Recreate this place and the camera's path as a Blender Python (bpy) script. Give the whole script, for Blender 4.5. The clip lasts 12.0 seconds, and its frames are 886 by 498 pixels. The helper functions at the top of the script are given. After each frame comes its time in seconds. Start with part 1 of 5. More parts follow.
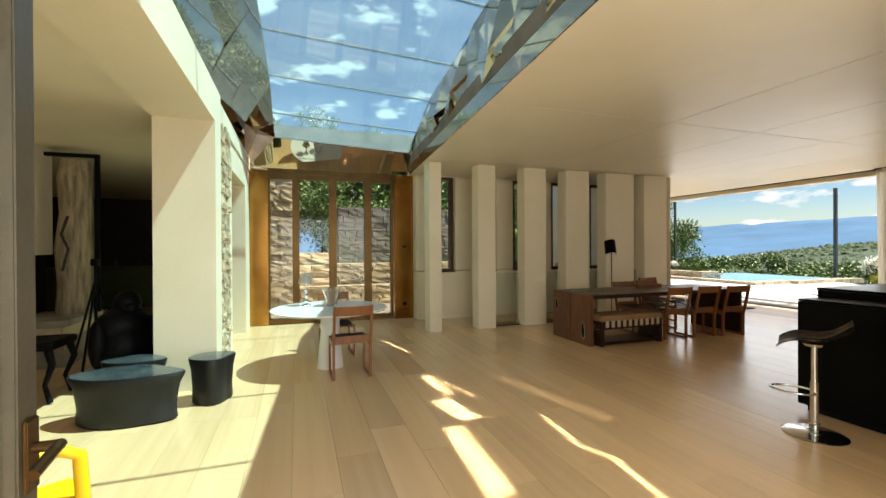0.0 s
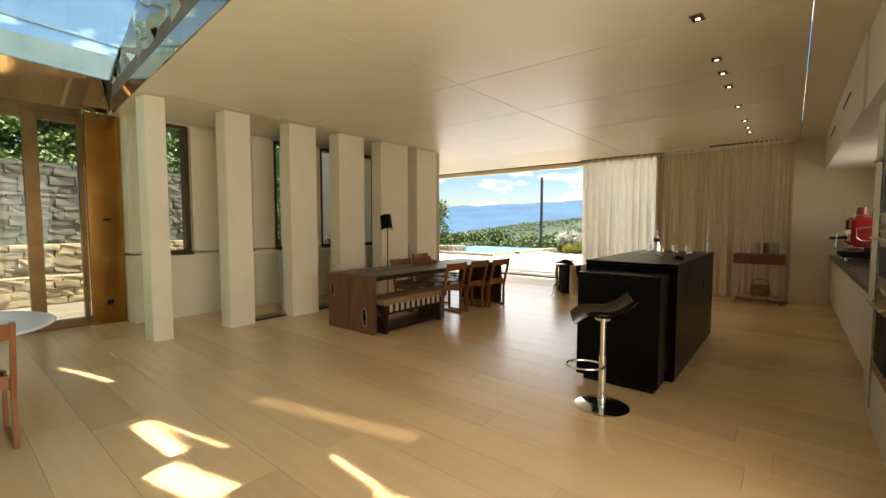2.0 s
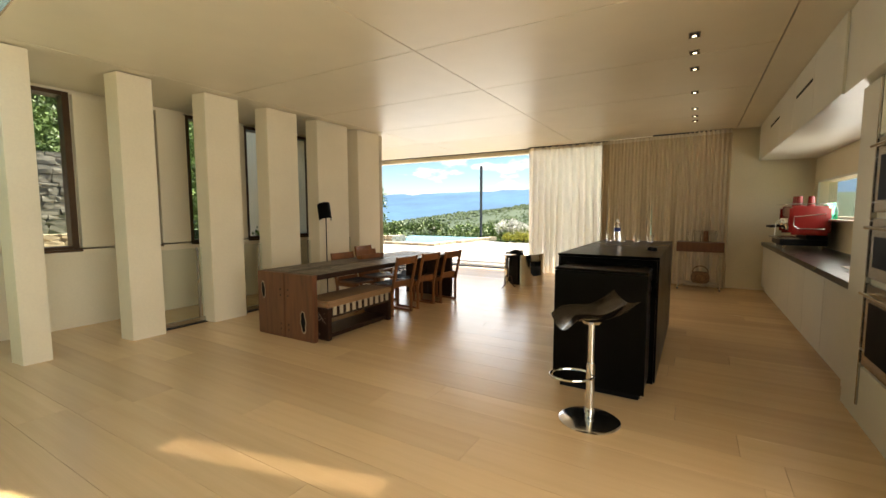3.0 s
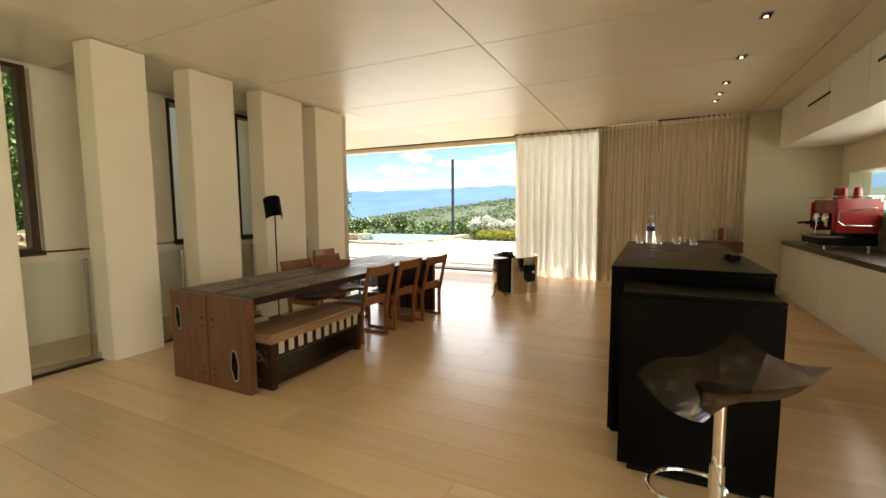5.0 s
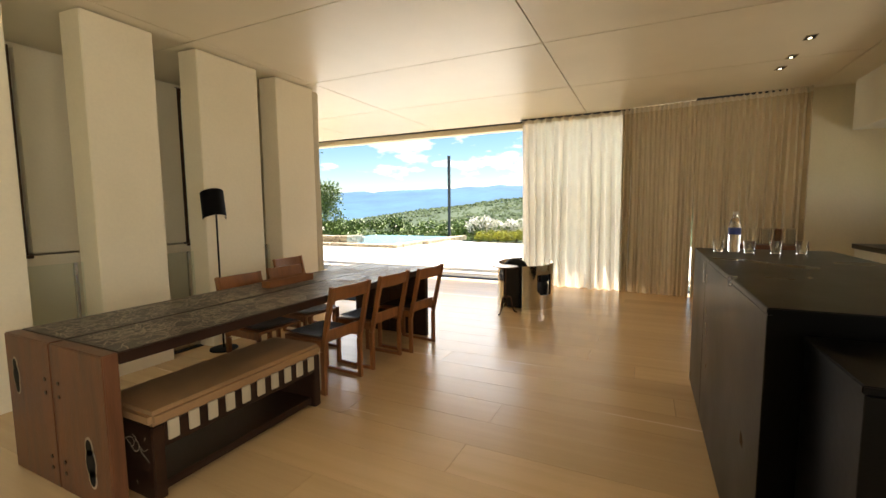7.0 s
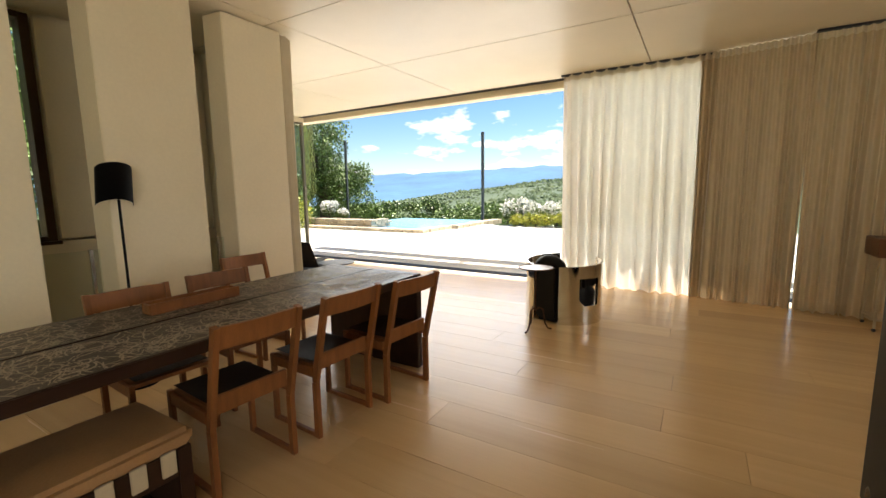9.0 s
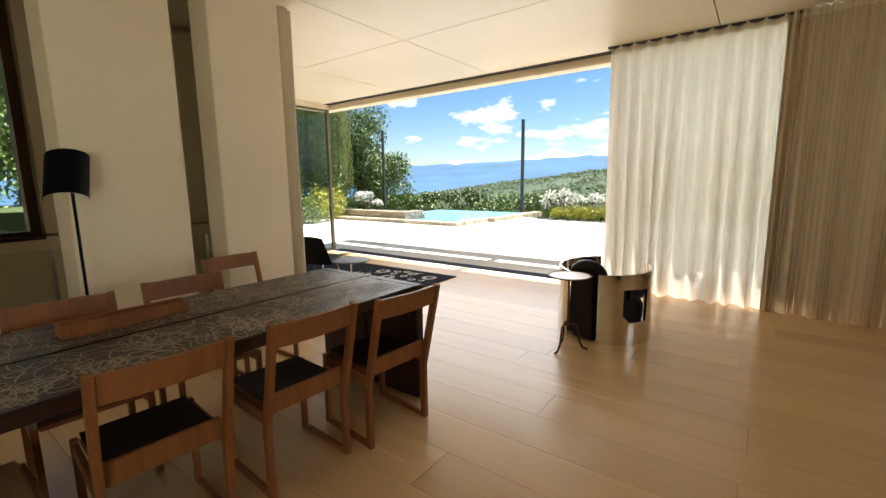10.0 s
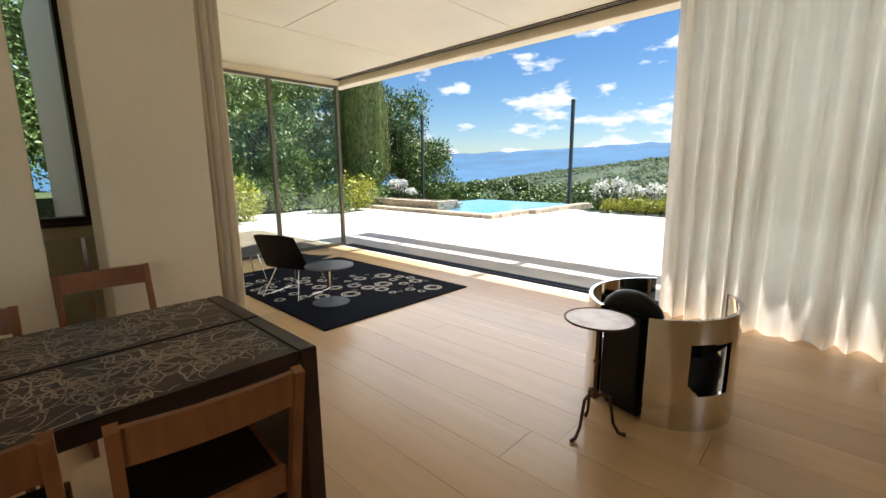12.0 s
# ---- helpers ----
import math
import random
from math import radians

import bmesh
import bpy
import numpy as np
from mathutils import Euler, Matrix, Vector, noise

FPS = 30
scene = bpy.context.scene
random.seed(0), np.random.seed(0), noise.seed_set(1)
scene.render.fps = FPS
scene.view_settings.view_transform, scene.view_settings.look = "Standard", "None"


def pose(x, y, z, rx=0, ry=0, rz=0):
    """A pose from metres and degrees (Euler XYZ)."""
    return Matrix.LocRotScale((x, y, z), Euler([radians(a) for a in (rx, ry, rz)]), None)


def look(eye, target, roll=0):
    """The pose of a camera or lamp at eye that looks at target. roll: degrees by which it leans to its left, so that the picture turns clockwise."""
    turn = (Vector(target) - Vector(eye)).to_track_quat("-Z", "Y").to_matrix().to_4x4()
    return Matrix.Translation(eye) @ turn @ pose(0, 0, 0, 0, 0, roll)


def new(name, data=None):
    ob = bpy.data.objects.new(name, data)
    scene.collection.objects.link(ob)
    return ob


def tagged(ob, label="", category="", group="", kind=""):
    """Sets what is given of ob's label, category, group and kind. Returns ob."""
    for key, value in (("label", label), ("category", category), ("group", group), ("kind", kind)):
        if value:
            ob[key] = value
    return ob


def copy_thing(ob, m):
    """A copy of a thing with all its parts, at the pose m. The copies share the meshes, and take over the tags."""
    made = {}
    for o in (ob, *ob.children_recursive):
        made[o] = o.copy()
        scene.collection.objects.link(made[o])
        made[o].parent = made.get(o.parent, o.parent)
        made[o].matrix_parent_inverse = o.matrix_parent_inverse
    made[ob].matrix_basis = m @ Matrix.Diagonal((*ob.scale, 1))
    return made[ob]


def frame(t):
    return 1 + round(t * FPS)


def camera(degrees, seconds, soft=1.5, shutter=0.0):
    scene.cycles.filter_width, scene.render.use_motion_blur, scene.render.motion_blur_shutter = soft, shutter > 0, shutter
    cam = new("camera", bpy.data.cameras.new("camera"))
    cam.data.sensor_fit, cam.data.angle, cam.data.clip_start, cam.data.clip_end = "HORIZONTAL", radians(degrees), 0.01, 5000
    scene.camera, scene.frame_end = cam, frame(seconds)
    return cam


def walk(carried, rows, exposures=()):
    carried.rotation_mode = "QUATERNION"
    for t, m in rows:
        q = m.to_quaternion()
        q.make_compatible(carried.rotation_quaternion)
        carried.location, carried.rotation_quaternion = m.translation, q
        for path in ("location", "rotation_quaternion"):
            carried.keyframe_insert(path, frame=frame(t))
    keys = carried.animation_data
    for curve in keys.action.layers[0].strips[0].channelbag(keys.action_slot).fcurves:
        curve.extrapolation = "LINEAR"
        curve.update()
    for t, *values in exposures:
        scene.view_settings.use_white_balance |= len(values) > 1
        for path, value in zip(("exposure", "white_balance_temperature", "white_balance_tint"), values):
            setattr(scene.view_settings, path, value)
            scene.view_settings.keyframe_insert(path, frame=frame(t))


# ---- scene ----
cam = camera(92.6, 12.0)
PATH = [
    (0, (0.04, 0.176, 1.496), (0.692, 2.067, 1.488), -0.3),
    (0.5, (0.121, 0.469, 1.479), (0.962, 2.283, 1.438), -0.4),
    (1, (0.234, 0.736, 1.473), (1.339, 2.401, 1.396), -0.3),
    (1.5, (0.384, 0.984, 1.463), (1.743, 2.448, 1.37), -0.2),
    (2, (0.536, 1.258, 1.462), (2.077, 2.526, 1.341), -0.0),
    (2.5, (0.709, 1.529, 1.456), (2.353, 2.66, 1.315), -0.1),
    (3, (0.902, 1.797, 1.466), (2.615, 2.815, 1.293), -0.1),
    (5, (1.955, 2.659, 1.452), (3.743, 3.535, 1.263), -0.3),
    (5.5, (2.23, 2.82, 1.447), (4.013, 3.706, 1.259), -0.3),
    (6, (2.519, 2.989, 1.445), (4.29, 3.899, 1.257), -0.2),
    (6.5, (2.844, 3.135, 1.431), (4.626, 4.024, 1.249), -0.4),
    (7, (3.15, 3.228, 1.411), (4.946, 4.088, 1.224), -0.5),
    (9, (4.585, 3.567, 1.404), (6.284, 4.588, 1.133), -0.8),
    (9.5, (4.892, 3.643, 1.416), (6.526, 4.757, 1.119), -0.5),
    (10, (5.25, 3.709, 1.41), (6.835, 4.889, 1.099), -0.7),
    (10.5, (5.578, 3.782, 1.393), (7.117, 5.016, 1.064), -0.6),
    (11, (5.907, 3.844, 1.379), (7.388, 5.143, 1.032), -0.6),
    (11.5, (6.221, 3.95, 1.376), (7.668, 5.283, 1.016), -0.4),
    (12, (6.573, 4.072, 1.386), (8.0, 5.426, 1.023), -0.5),
]
walk(cam, [(t, look(eye, target, roll)) for t, eye, target, roll in PATH],
     exposures=[(0.0, 1.18, 6800, 10), (1.0, 1.22, 6950, 10), (2.5, 1.60, 7000, 10), (5.0, 1.78, 7100, 10), (7.0, 1.76, 7000, 10), (9.5, 1.59, 6700, 10), (12.0, 1.18, 6150, 10)])

# ---- world and sun ----
SUN_ELEV, SUN_AZ = 61.5, 108.0
sun_dir = Vector((math.sin(radians(SUN_AZ)) * math.cos(radians(SUN_ELEV)), math.cos(radians(SUN_AZ)) * math.cos(radians(SUN_ELEV)), math.sin(radians(SUN_ELEV))))
world = bpy.data.worlds.new("sky")
scene.world = world
world.use_nodes = True
wt = world.node_tree
wn, wl = wt.nodes, wt.links
bg = wn["Background"]
sky = wn.new("ShaderNodeTexSky")
sky.sky_type, sky.sun_disc = "NISHITA", False
sky.sun_elevation, sky.sun_rotation = radians(SUN_ELEV), radians(SUN_AZ)
sky.altitude, sky.air_density, sky.dust_density, sky.ozone_density = 400, 1.0, 0.6, 2.0
tc = wn.new("ShaderNodeTexCoord")
mapn = wn.new("ShaderNodeMapping")
mapn.inputs["Scale"].default_value = (7.0, 7.0, 19.0)
mapn.inputs["Location"].default_value = (2.3, 0.6, 0.35)
wl.new(tc.outputs["Generated"], mapn.inputs["Vector"])
cn = wn.new("ShaderNodeTexNoise")
cn.inputs["Scale"].default_value, cn.inputs["Detail"].default_value, cn.inputs["Roughness"].default_value = 1.15, 7.0, 0.52
wl.new(mapn.outputs[0], cn.inputs["Vector"])
cr = wn.new("ShaderNodeValToRGB")
cr.color_ramp.elements[0].position, cr.color_ramp.elements[1].position = 0.56, 0.63
# a bank of low cloud along the far ridge
sep, low, plus = wn.new("ShaderNodeSeparateXYZ"), wn.new("ShaderNodeMapRange"), wn.new("ShaderNodeMath")
low.inputs["From Min"].default_value, low.inputs["From Max"].default_value = 0.055, 0.14
low.inputs["To Min"].default_value, low.inputs["To Max"].default_value = 0.035, 0.0
wl.new(tc.outputs["Generated"], sep.inputs[0])
wl.new(sep.outputs["Z"], low.inputs["Value"])
plus.operation = "ADD"
wl.new(cn.outputs["Fac"], plus.inputs[0])
wl.new(low.outputs[0], plus.inputs[1])
wl.new(plus.outputs[0], cr.inputs[0])
cm = wn.new("ShaderNodeMix")
cm.data_type = "RGBA"
cm.inputs["B"].default_value = (8.5, 8.7, 9.0, 1)
wl.new(cr.outputs["Color"], cm.inputs["Factor"])
sat = wn.new("ShaderNodeHueSaturation")
sat.inputs["Saturation"].default_value = 1.28
wl.new(sky.outputs[0], sat.inputs["Color"])
wl.new(sat.outputs[0], cm.inputs["A"])
wl.new(cm.outputs["Result"], bg.inputs["Color"])
bg.inputs["Strength"].default_value = 0.056

sun = new("sun", bpy.data.lights.new("sun", "SUN"))
sun.data.energy, sun.data.angle, sun.data.color = 5.0, radians(0.55), (1.0, 0.95, 0.86)
sun.matrix_world = look(sun_dir * 40, (0, 0, 0))

# fill lamps added to stand in for daylight through the glazed entrance, the kitchen window, the open glass wall and the
# glass behind the drawn curtains
for name, at, to, sx, sy, watts in (("entrance_fill", (1.0, -0.36, 1.4), (1.0, 4.0, 1.38), 3.8, 2.6, 55.0), ("curtain_fill", (11.2, 3.2, 1.6), (5.0, 3.2, 1.6), 3.9, 2.8, 8.0), ("opening_fill", (11.12, 8.0, 1.5), (7.0, 7.2, -0.1), 5.0, 2.0, 19.0), ("kitchen_fill", (8.45, 0.035, 1.67), (8.2, 4.0, 1.5), 1.85, 0.5, 5.0)):
    lamp = new(name, bpy.data.lights.new(name, "AREA"))
    lamp.data.shape, lamp.data.size, lamp.data.size_y, lamp.data.energy, lamp.data.color = "RECTANGLE", sx, sy, watts, (1.0, 0.97, 0.92)
    lamp.data.spread = radians(140) if name == "opening_fill" else radians(180)
    lamp.matrix_world = look(at, to)

# narrow area lamps added to imitate the sun streaks that the west mirror facets of the roof light throw onto the floor
for at, to, along, across, roll, watts in (
        ((-0.60, 4.34, 3.48), (1.47, 4.56, 0), 0.68, 0.10, -3, 0.45), ((-0.60, 3.60, 3.46), (1.41, 3.84, 0), 0.56, 0.17, 6, 0.60),
        ((-0.66, 2.75, 3.32), (1.23, 2.97, 0), 1.02, 0.16, -9, 0.95), ((-0.60, 6.30, 3.48), (1.42, 6.55, 0), 1.0, 0.04, 7, 0.30),
        ((-0.58, 4.20, 3.50), (1.62, 4.46, 0), 0.80, 0.018, 5, 0.11), ((-0.42, 2.95, 3.72), (2.07, 3.19, 0), 0.50, 0.025, -8, 0.10),
        ((-0.42, 2.50, 3.72), (2.09, 2.74, 0), 0.44, 0.025, 14, 0.09), ((-0.42, 2.08, 3.72), (2.11, 2.33, 0), 0.44, 0.03, -10, 0.10),
        ((-0.42, 3.65, 3.72), (2.40, 3.90, 0), 1.5, 0.12, 7, 0.11)):
    beam = new("sun_streak_lamp", bpy.data.lights.new("sun_streak_lamp", "AREA"))
    beam.data.shape, beam.data.size, beam.data.size_y, beam.data.energy, beam.data.color = "RECTANGLE", along, across, watts, (1.0, 0.90, 0.72)
    beam.data.spread = radians(0.8)
    beam.matrix_world = look(at, to, roll)

# ---- materials ----
def mat(name, color, rough=0.5, metal=0.0, vary=0.12, scale=3.0, bump=0.1, fine=60.0, stretch=(1, 1, 1), spec=0.5, rand=0.0, second=None, trans=0.0, island=0.0):
    """A surface with stains at one scale and grain at another; second: the stains' colour."""
    m = bpy.data.materials.new(name)
    m.use_nodes = True
    nt = m.node_tree
    n, l = nt.nodes, nt.links
    b = n["Principled BSDF"]
    b.inputs["Roughness"].default_value, b.inputs["Metallic"].default_value = rough, metal
    b.inputs["Specular IOR Level"].default_value = spec
    t = n.new("ShaderNodeTexCoord")
    mp = n.new("ShaderNodeMapping")
    mp.inputs["Scale"].default_value = stretch
    l.new(t.outputs["Object"], mp.inputs["Vector"])
    if rand:
        own = n.new("ShaderNodeObjectInfo")
        off = n.new("ShaderNodeVectorMath")
        off.operation = "MULTIPLY"
        off.inputs[1].default_value = (37.0, 53.0, 29.0)
        l.new(own.outputs["Random"], off.inputs[0])
        l.new(off.outputs[0], mp.inputs["Location"])
    big = n.new("ShaderNodeTexNoise")
    big.inputs["Scale"].default_value, big.inputs["Detail"].default_value = scale, 5.0
    l.new(mp.outputs[0], big.inputs["Vector"])
    small = n.new("ShaderNodeTexNoise")
    small.inputs["Scale"].default_value, small.inputs["Detail"].default_value = fine, 3.0
    l.new(mp.outputs[0], small.inputs["Vector"])
    mix = n.new("ShaderNodeMix")
    mix.data_type = "RGBA"
    dark = second or tuple(c * (1 - 2 * vary) for c in color)
    mix.inputs["A"].default_value, mix.inputs["B"].default_value = (*dark, 1), (*color, 1)
    ramp = n.new("ShaderNodeValToRGB")
    ramp.color_ramp.elements[0].position, ramp.color_ramp.elements[1].position = 0.3, 0.62
    l.new(big.outputs["Fac"], ramp.inputs[0])
    l.new(ramp.outputs[0], mix.inputs["Factor"])
    hsv = n.new("ShaderNodeHueSaturation")
    l.new(mix.outputs["Result"], hsv.inputs["Color"])
    val = n.new("ShaderNodeMapRange")
    val.inputs["To Min"].default_value, val.inputs["To Max"].default_value = 1 - vary, 1 + vary
    l.new(small.outputs["Fac"], val.inputs["Value"])
    src = val.outputs[0]
    if rand:
        inf = n.new("ShaderNodeObjectInfo")
        rr = n.new("ShaderNodeMapRange")
        rr.inputs["To Min"].default_value, rr.inputs["To Max"].default_value = 1 - rand, 1 + rand
        l.new(inf.outputs["Random"], rr.inputs["Value"])
        mu = n.new("ShaderNodeMath")
        mu.operation = "MULTIPLY"
        l.new(src, mu.inputs[0])
        l.new(rr.outputs[0], mu.inputs[1])
        src = mu.outputs[0]
    if island:
        geo = n.new("ShaderNodeNewGeometry")
        ir = n.new("ShaderNodeMapRange")
        ir.inputs["To Min"].default_value, ir.inputs["To Max"].default_value = 1 - island, 1 + island
        l.new(geo.outputs["Random Per Island"], ir.inputs["Value"])
        im = n.new("ShaderNodeMath")
        im.operation = "MULTIPLY"
        l.new(src, im.inputs[0])
        l.new(ir.outputs[0], im.inputs[1])
        src = im.outputs[0]
    l.new(src, hsv.inputs["Value"])
    l.new(hsv.outputs[0], b.inputs["Base Color"])
    rv = n.new("ShaderNodeMapRange")
    rv.inputs["To Min"].default_value, rv.inputs["To Max"].default_value = max(rough - min(0.08, rough * 0.4), 0.0), min(rough + min(0.08, rough * 0.4), 1)
    l.new(big.outputs["Fac"], rv.inputs["Value"])
    l.new(rv.outputs[0], b.inputs["Roughness"])
    if bump:
        bp = n.new("ShaderNodeBump")
        bp.inputs["Strength"].default_value, bp.inputs["Distance"].default_value = bump, 0.01
        l.new(small.outputs["Fac"], bp.inputs["Height"])
        l.new(bp.outputs[0], b.inputs["Normal"])
    if trans:
        b.inputs["Transmission Weight"].default_value = trans
    return m


def glass(name, color=(1, 1, 1), rough=0.0, ior=1.45):
    m = bpy.data.materials.new(name)
    m.use_nodes = True
    b = m.node_tree.nodes["Principled BSDF"]
    b.inputs["Base Color"].default_value = (*color, 1)
    b.inputs["Transmission Weight"].default_value, b.inputs["Roughness"].default_value, b.inputs["IOR"].default_value = 1.0, rough, ior
    return m


def pane_glass(name, tint, dust=0.0):
    """Flat window glass: a clear pass with a Fresnel gloss."""
    m = bpy.data.materials.new(name)
    m.use_nodes = True
    n, l = m.node_tree.nodes, m.node_tree.links
    n.remove(n["Principled BSDF"])
    tr, gl, mx = n.new("ShaderNodeBsdfTransparent"), n.new("ShaderNodeBsdfGlossy"), n.new("ShaderNodeMixShader")
    lw, pw, mr = n.new("ShaderNodeLayerWeight"), n.new("ShaderNodeMath"), n.new("ShaderNodeMapRange")
    tr.inputs[0].default_value = (*tint, 1)
    gl.inputs["Roughness"].default_value = 0.0
    lw.inputs["Blend"].default_value = 0.5
    pw.operation = "POWER"
    pw.inputs[1].default_value = 4.0
    mr.inputs["To Min"].default_value, mr.inputs["To Max"].default_value = 0.022, 0.7
    l.new(lw.outputs["Facing"], pw.inputs[0])
    l.new(pw.outputs[0], mr.inputs["Value"])
    l.new(mr.outputs[0], mx.inputs[0])
    l.new(tr.outputs[0], mx.inputs[1])
    l.new(gl.outputs[0], mx.inputs[2])
    top = mx
    if dust:
        tl, m2, ns = n.new("ShaderNodeBsdfTranslucent"), n.new("ShaderNodeMixShader"), n.new("ShaderNodeTexNoise")
        tl.inputs[0].default_value = (0.75, 0.88, 0.90, 1)
        ns.inputs["Scale"].default_value, ns.inputs["Detail"].default_value = 2.2, 5.0
        dr = n.new("ShaderNodeMapRange")
        dr.inputs["To Min"].default_value, dr.inputs["To Max"].default_value = dust * 0.5, dust * 1.6
        l.new(ns.outputs["Fac"], dr.inputs["Value"])
        l.new(dr.outputs[0], m2.inputs[0])
        l.new(mx.outputs[0], m2.inputs[1])
        l.new(tl.outputs[0], m2.inputs[2])
        top = m2
    l.new(top.outputs[0], n["Material Output"].inputs[0])
    return m


def fabric(name, color, through_amount, clear=0.0):
    """Woven cloth that lets some light through; clear: the open share of a loose weave."""
    m = bpy.data.materials.new(name)
    m.use_nodes = True
    n, l = m.node_tree.nodes, m.node_tree.links
    n.remove(n["Principled BSDF"])
    d, t, mx = n.new("ShaderNodeBsdfDiffuse"), n.new("ShaderNodeBsdfTranslucent"), n.new("ShaderNodeMixShader")
    tc_, w = n.new("ShaderNodeTexCoord"), n.new("ShaderNodeTexNoise")
    w.inputs["Scale"].default_value, w.inputs["Detail"].default_value = 7.0, 4.0
    l.new(tc_.outputs["Object"], w.inputs["Vector"])
    mixc = n.new("ShaderNodeMix")
    mixc.data_type = "RGBA"
    mixc.inputs["A"].default_value = (*[c * 0.86 for c in color], 1)
    mixc.inputs["B"].default_value = (*color, 1)
    l.new(w.outputs["Fac"], mixc.inputs["Factor"])
    l.new(mixc.outputs["Result"], d.inputs[0])
    l.new(mixc.outputs["Result"], t.inputs[0])
    mx.inputs[0].default_value = through_amount
    l.new(d.outputs[0], mx.inputs[1])
    l.new(t.outputs[0], mx.inputs[2])
    out = mx
    if clear:
        tr, out = n.new("ShaderNodeBsdfTransparent"), n.new("ShaderNodeMixShader")
        out.inputs[0].default_value = clear
        l.new(mx.outputs[0], out.inputs[1])
        l.new(tr.outputs[0], out.inputs[2])
    l.new(out.outputs[0], n["Material Output"].inputs[0])
    return m


PLASTER = mat("plaster", (0.82, 0.72, 0.54), 0.62, vary=0.05, scale=1.3, bump=0.06, fine=40, second=(0.77, 0.67, 0.49))
CEILING = mat("ceiling_plaster", (0.80, 0.71, 0.55), 0.38, vary=0.04, scale=0.7, bump=0.12, fine=3, second=(0.75, 0.66, 0.50))
WHITE_LACQ = mat("white_lacquer", (0.76, 0.72, 0.63), 0.35, vary=0.03, scale=2, bump=0.02)
OAK_FLOOR = mat("oak_floor", (0.70, 0.475, 0.255), 0.24, vary=0.05, scale=1.4, bump=0.06, fine=22, stretch=(9, 0.5, 1), rand=0.10, second=(0.65, 0.435, 0.225), spec=0.7)
OAK = mat("oak_wood", (0.27, 0.098, 0.030), 0.42, vary=0.15, scale=4, bump=0.08, fine=50, stretch=(6, 6, 0.6), rand=0.06)
DARK_WOOD = mat("dark_wood", (0.034, 0.014, 0.008), 0.34, spec=0.35, vary=0.2, scale=3, bump=0.15, fine=40, stretch=(0.6, 5, 5))
RED_WOOD = mat("red_brown_wood", (0.165, 0.063, 0.027), 0.42, vary=0.2, scale=3, bump=0.15, fine=35, stretch=(7, 7, 0.7))
BLACK_STEEL = mat("blackened_steel", (0.0032, 0.0028, 0.0025), 0.30, metal=0.0, spec=0.07, vary=0.25, scale=2.2, bump=0.03, fine=30)
BLACK = mat("black_paint", (0.006, 0.006, 0.007), 0.5, spec=0.12, vary=0.15, bump=0.03)
BLACK_LEATHER = mat("black_leather", (0.007, 0.006, 0.006), 0.38, spec=0.25, vary=0.2, scale=5, bump=0.3, fine=180)
CHROME = mat("chrome", (0.75, 0.74, 0.72), 0.12, metal=1.0, vary=0.03, bump=0.0)
STEEL = mat("brushed_steel", (0.55, 0.53, 0.50), 0.24, metal=1.0, vary=0.08, bump=0.03, fine=120, stretch=(1, 1, 14))
POLISHED = mat("polished_steel", (0.72, 0.69, 0.64), 0.09, metal=1.0, vary=0.03, scale=2, bump=0.02, fine=5)
BRONZE = mat("polished_bronze", (0.42, 0.215, 0.055), 0.20, metal=1.0, vary=0.10, scale=2.5, bump=0.03, fine=12, second=(0.33, 0.15, 0.034))
BRONZE_FRAME = mat("bronze_frame", (0.14, 0.078, 0.028), 0.34, metal=0.9, vary=0.15, scale=4, bump=0.03)
DARK_FRAME = mat("dark_bronze_frame", (0.085, 0.045, 0.020), 0.4, metal=0.5, vary=0.15)
MIRROR = mat("bronze_mirror", (0.47, 0.375, 0.27), 0.02, metal=1.0, vary=0.03, scale=2, bump=0.012, fine=2.5)
PANE = pane_glass("window_pane", (0.93, 0.96, 0.94))
SKYPANE = pane_glass("skylight_pane", (0.72, 0.92, 0.96), 0.06)
CLEAR = glass("clear_glass")
CRYSTAL = glass("crystal", (0.97, 0.98, 0.97), 0.02, 1.5)
SMOKE = glass("smoked_acrylic", (0.10, 0.07, 0.065), 0.03, 1.45)
SHEER = fabric("sheer_cloth", (0.88, 0.82, 0.74), 0.42, 0.04)
DRAPE = fabric("drape_cloth", (0.62, 0.50, 0.34), 0.10)
LINING = fabric("lined_cloth", (0.74, 0.65, 0.50), 0.06)
STONE = mat("dry_stone", (0.56, 0.45, 0.29), 0.9, vary=0.15, scale=3, bump=0.25, fine=14, rand=0.24, second=(0.42, 0.33, 0.21))
STONE_GREY = mat("grey_stone", (0.30, 0.27, 0.22), 0.9, vary=0.2, scale=3, bump=0.25, fine=14, rand=0.25)
MORTAR = mat("mortar", (0.26, 0.21, 0.15), 0.95, vary=0.2, bump=0.4)
TERRACE = mat("pale_limestone", (0.66, 0.625, 0.57), 0.75, vary=0.06, scale=1.2, bump=0.1, rand=0.04)
WATER = mat("pool_water", (0.11, 0.42, 0.68), 0.06, vary=0.08, scale=0.7, bump=0.25, fine=2.2)
GRASS = mat("hill_green", (0.060, 0.095, 0.028), 0.95, vary=0.3, scale=0.03, bump=0.0, fine=0.25, second=(0.10, 0.12, 0.05))
LEAF = mat("leaf_green", (0.165, 0.235, 0.055), 0.5, vary=0.25, scale=0.8, bump=0.0, fine=6, rand=0.12, island=0.45, second=(0.095, 0.15, 0.035))
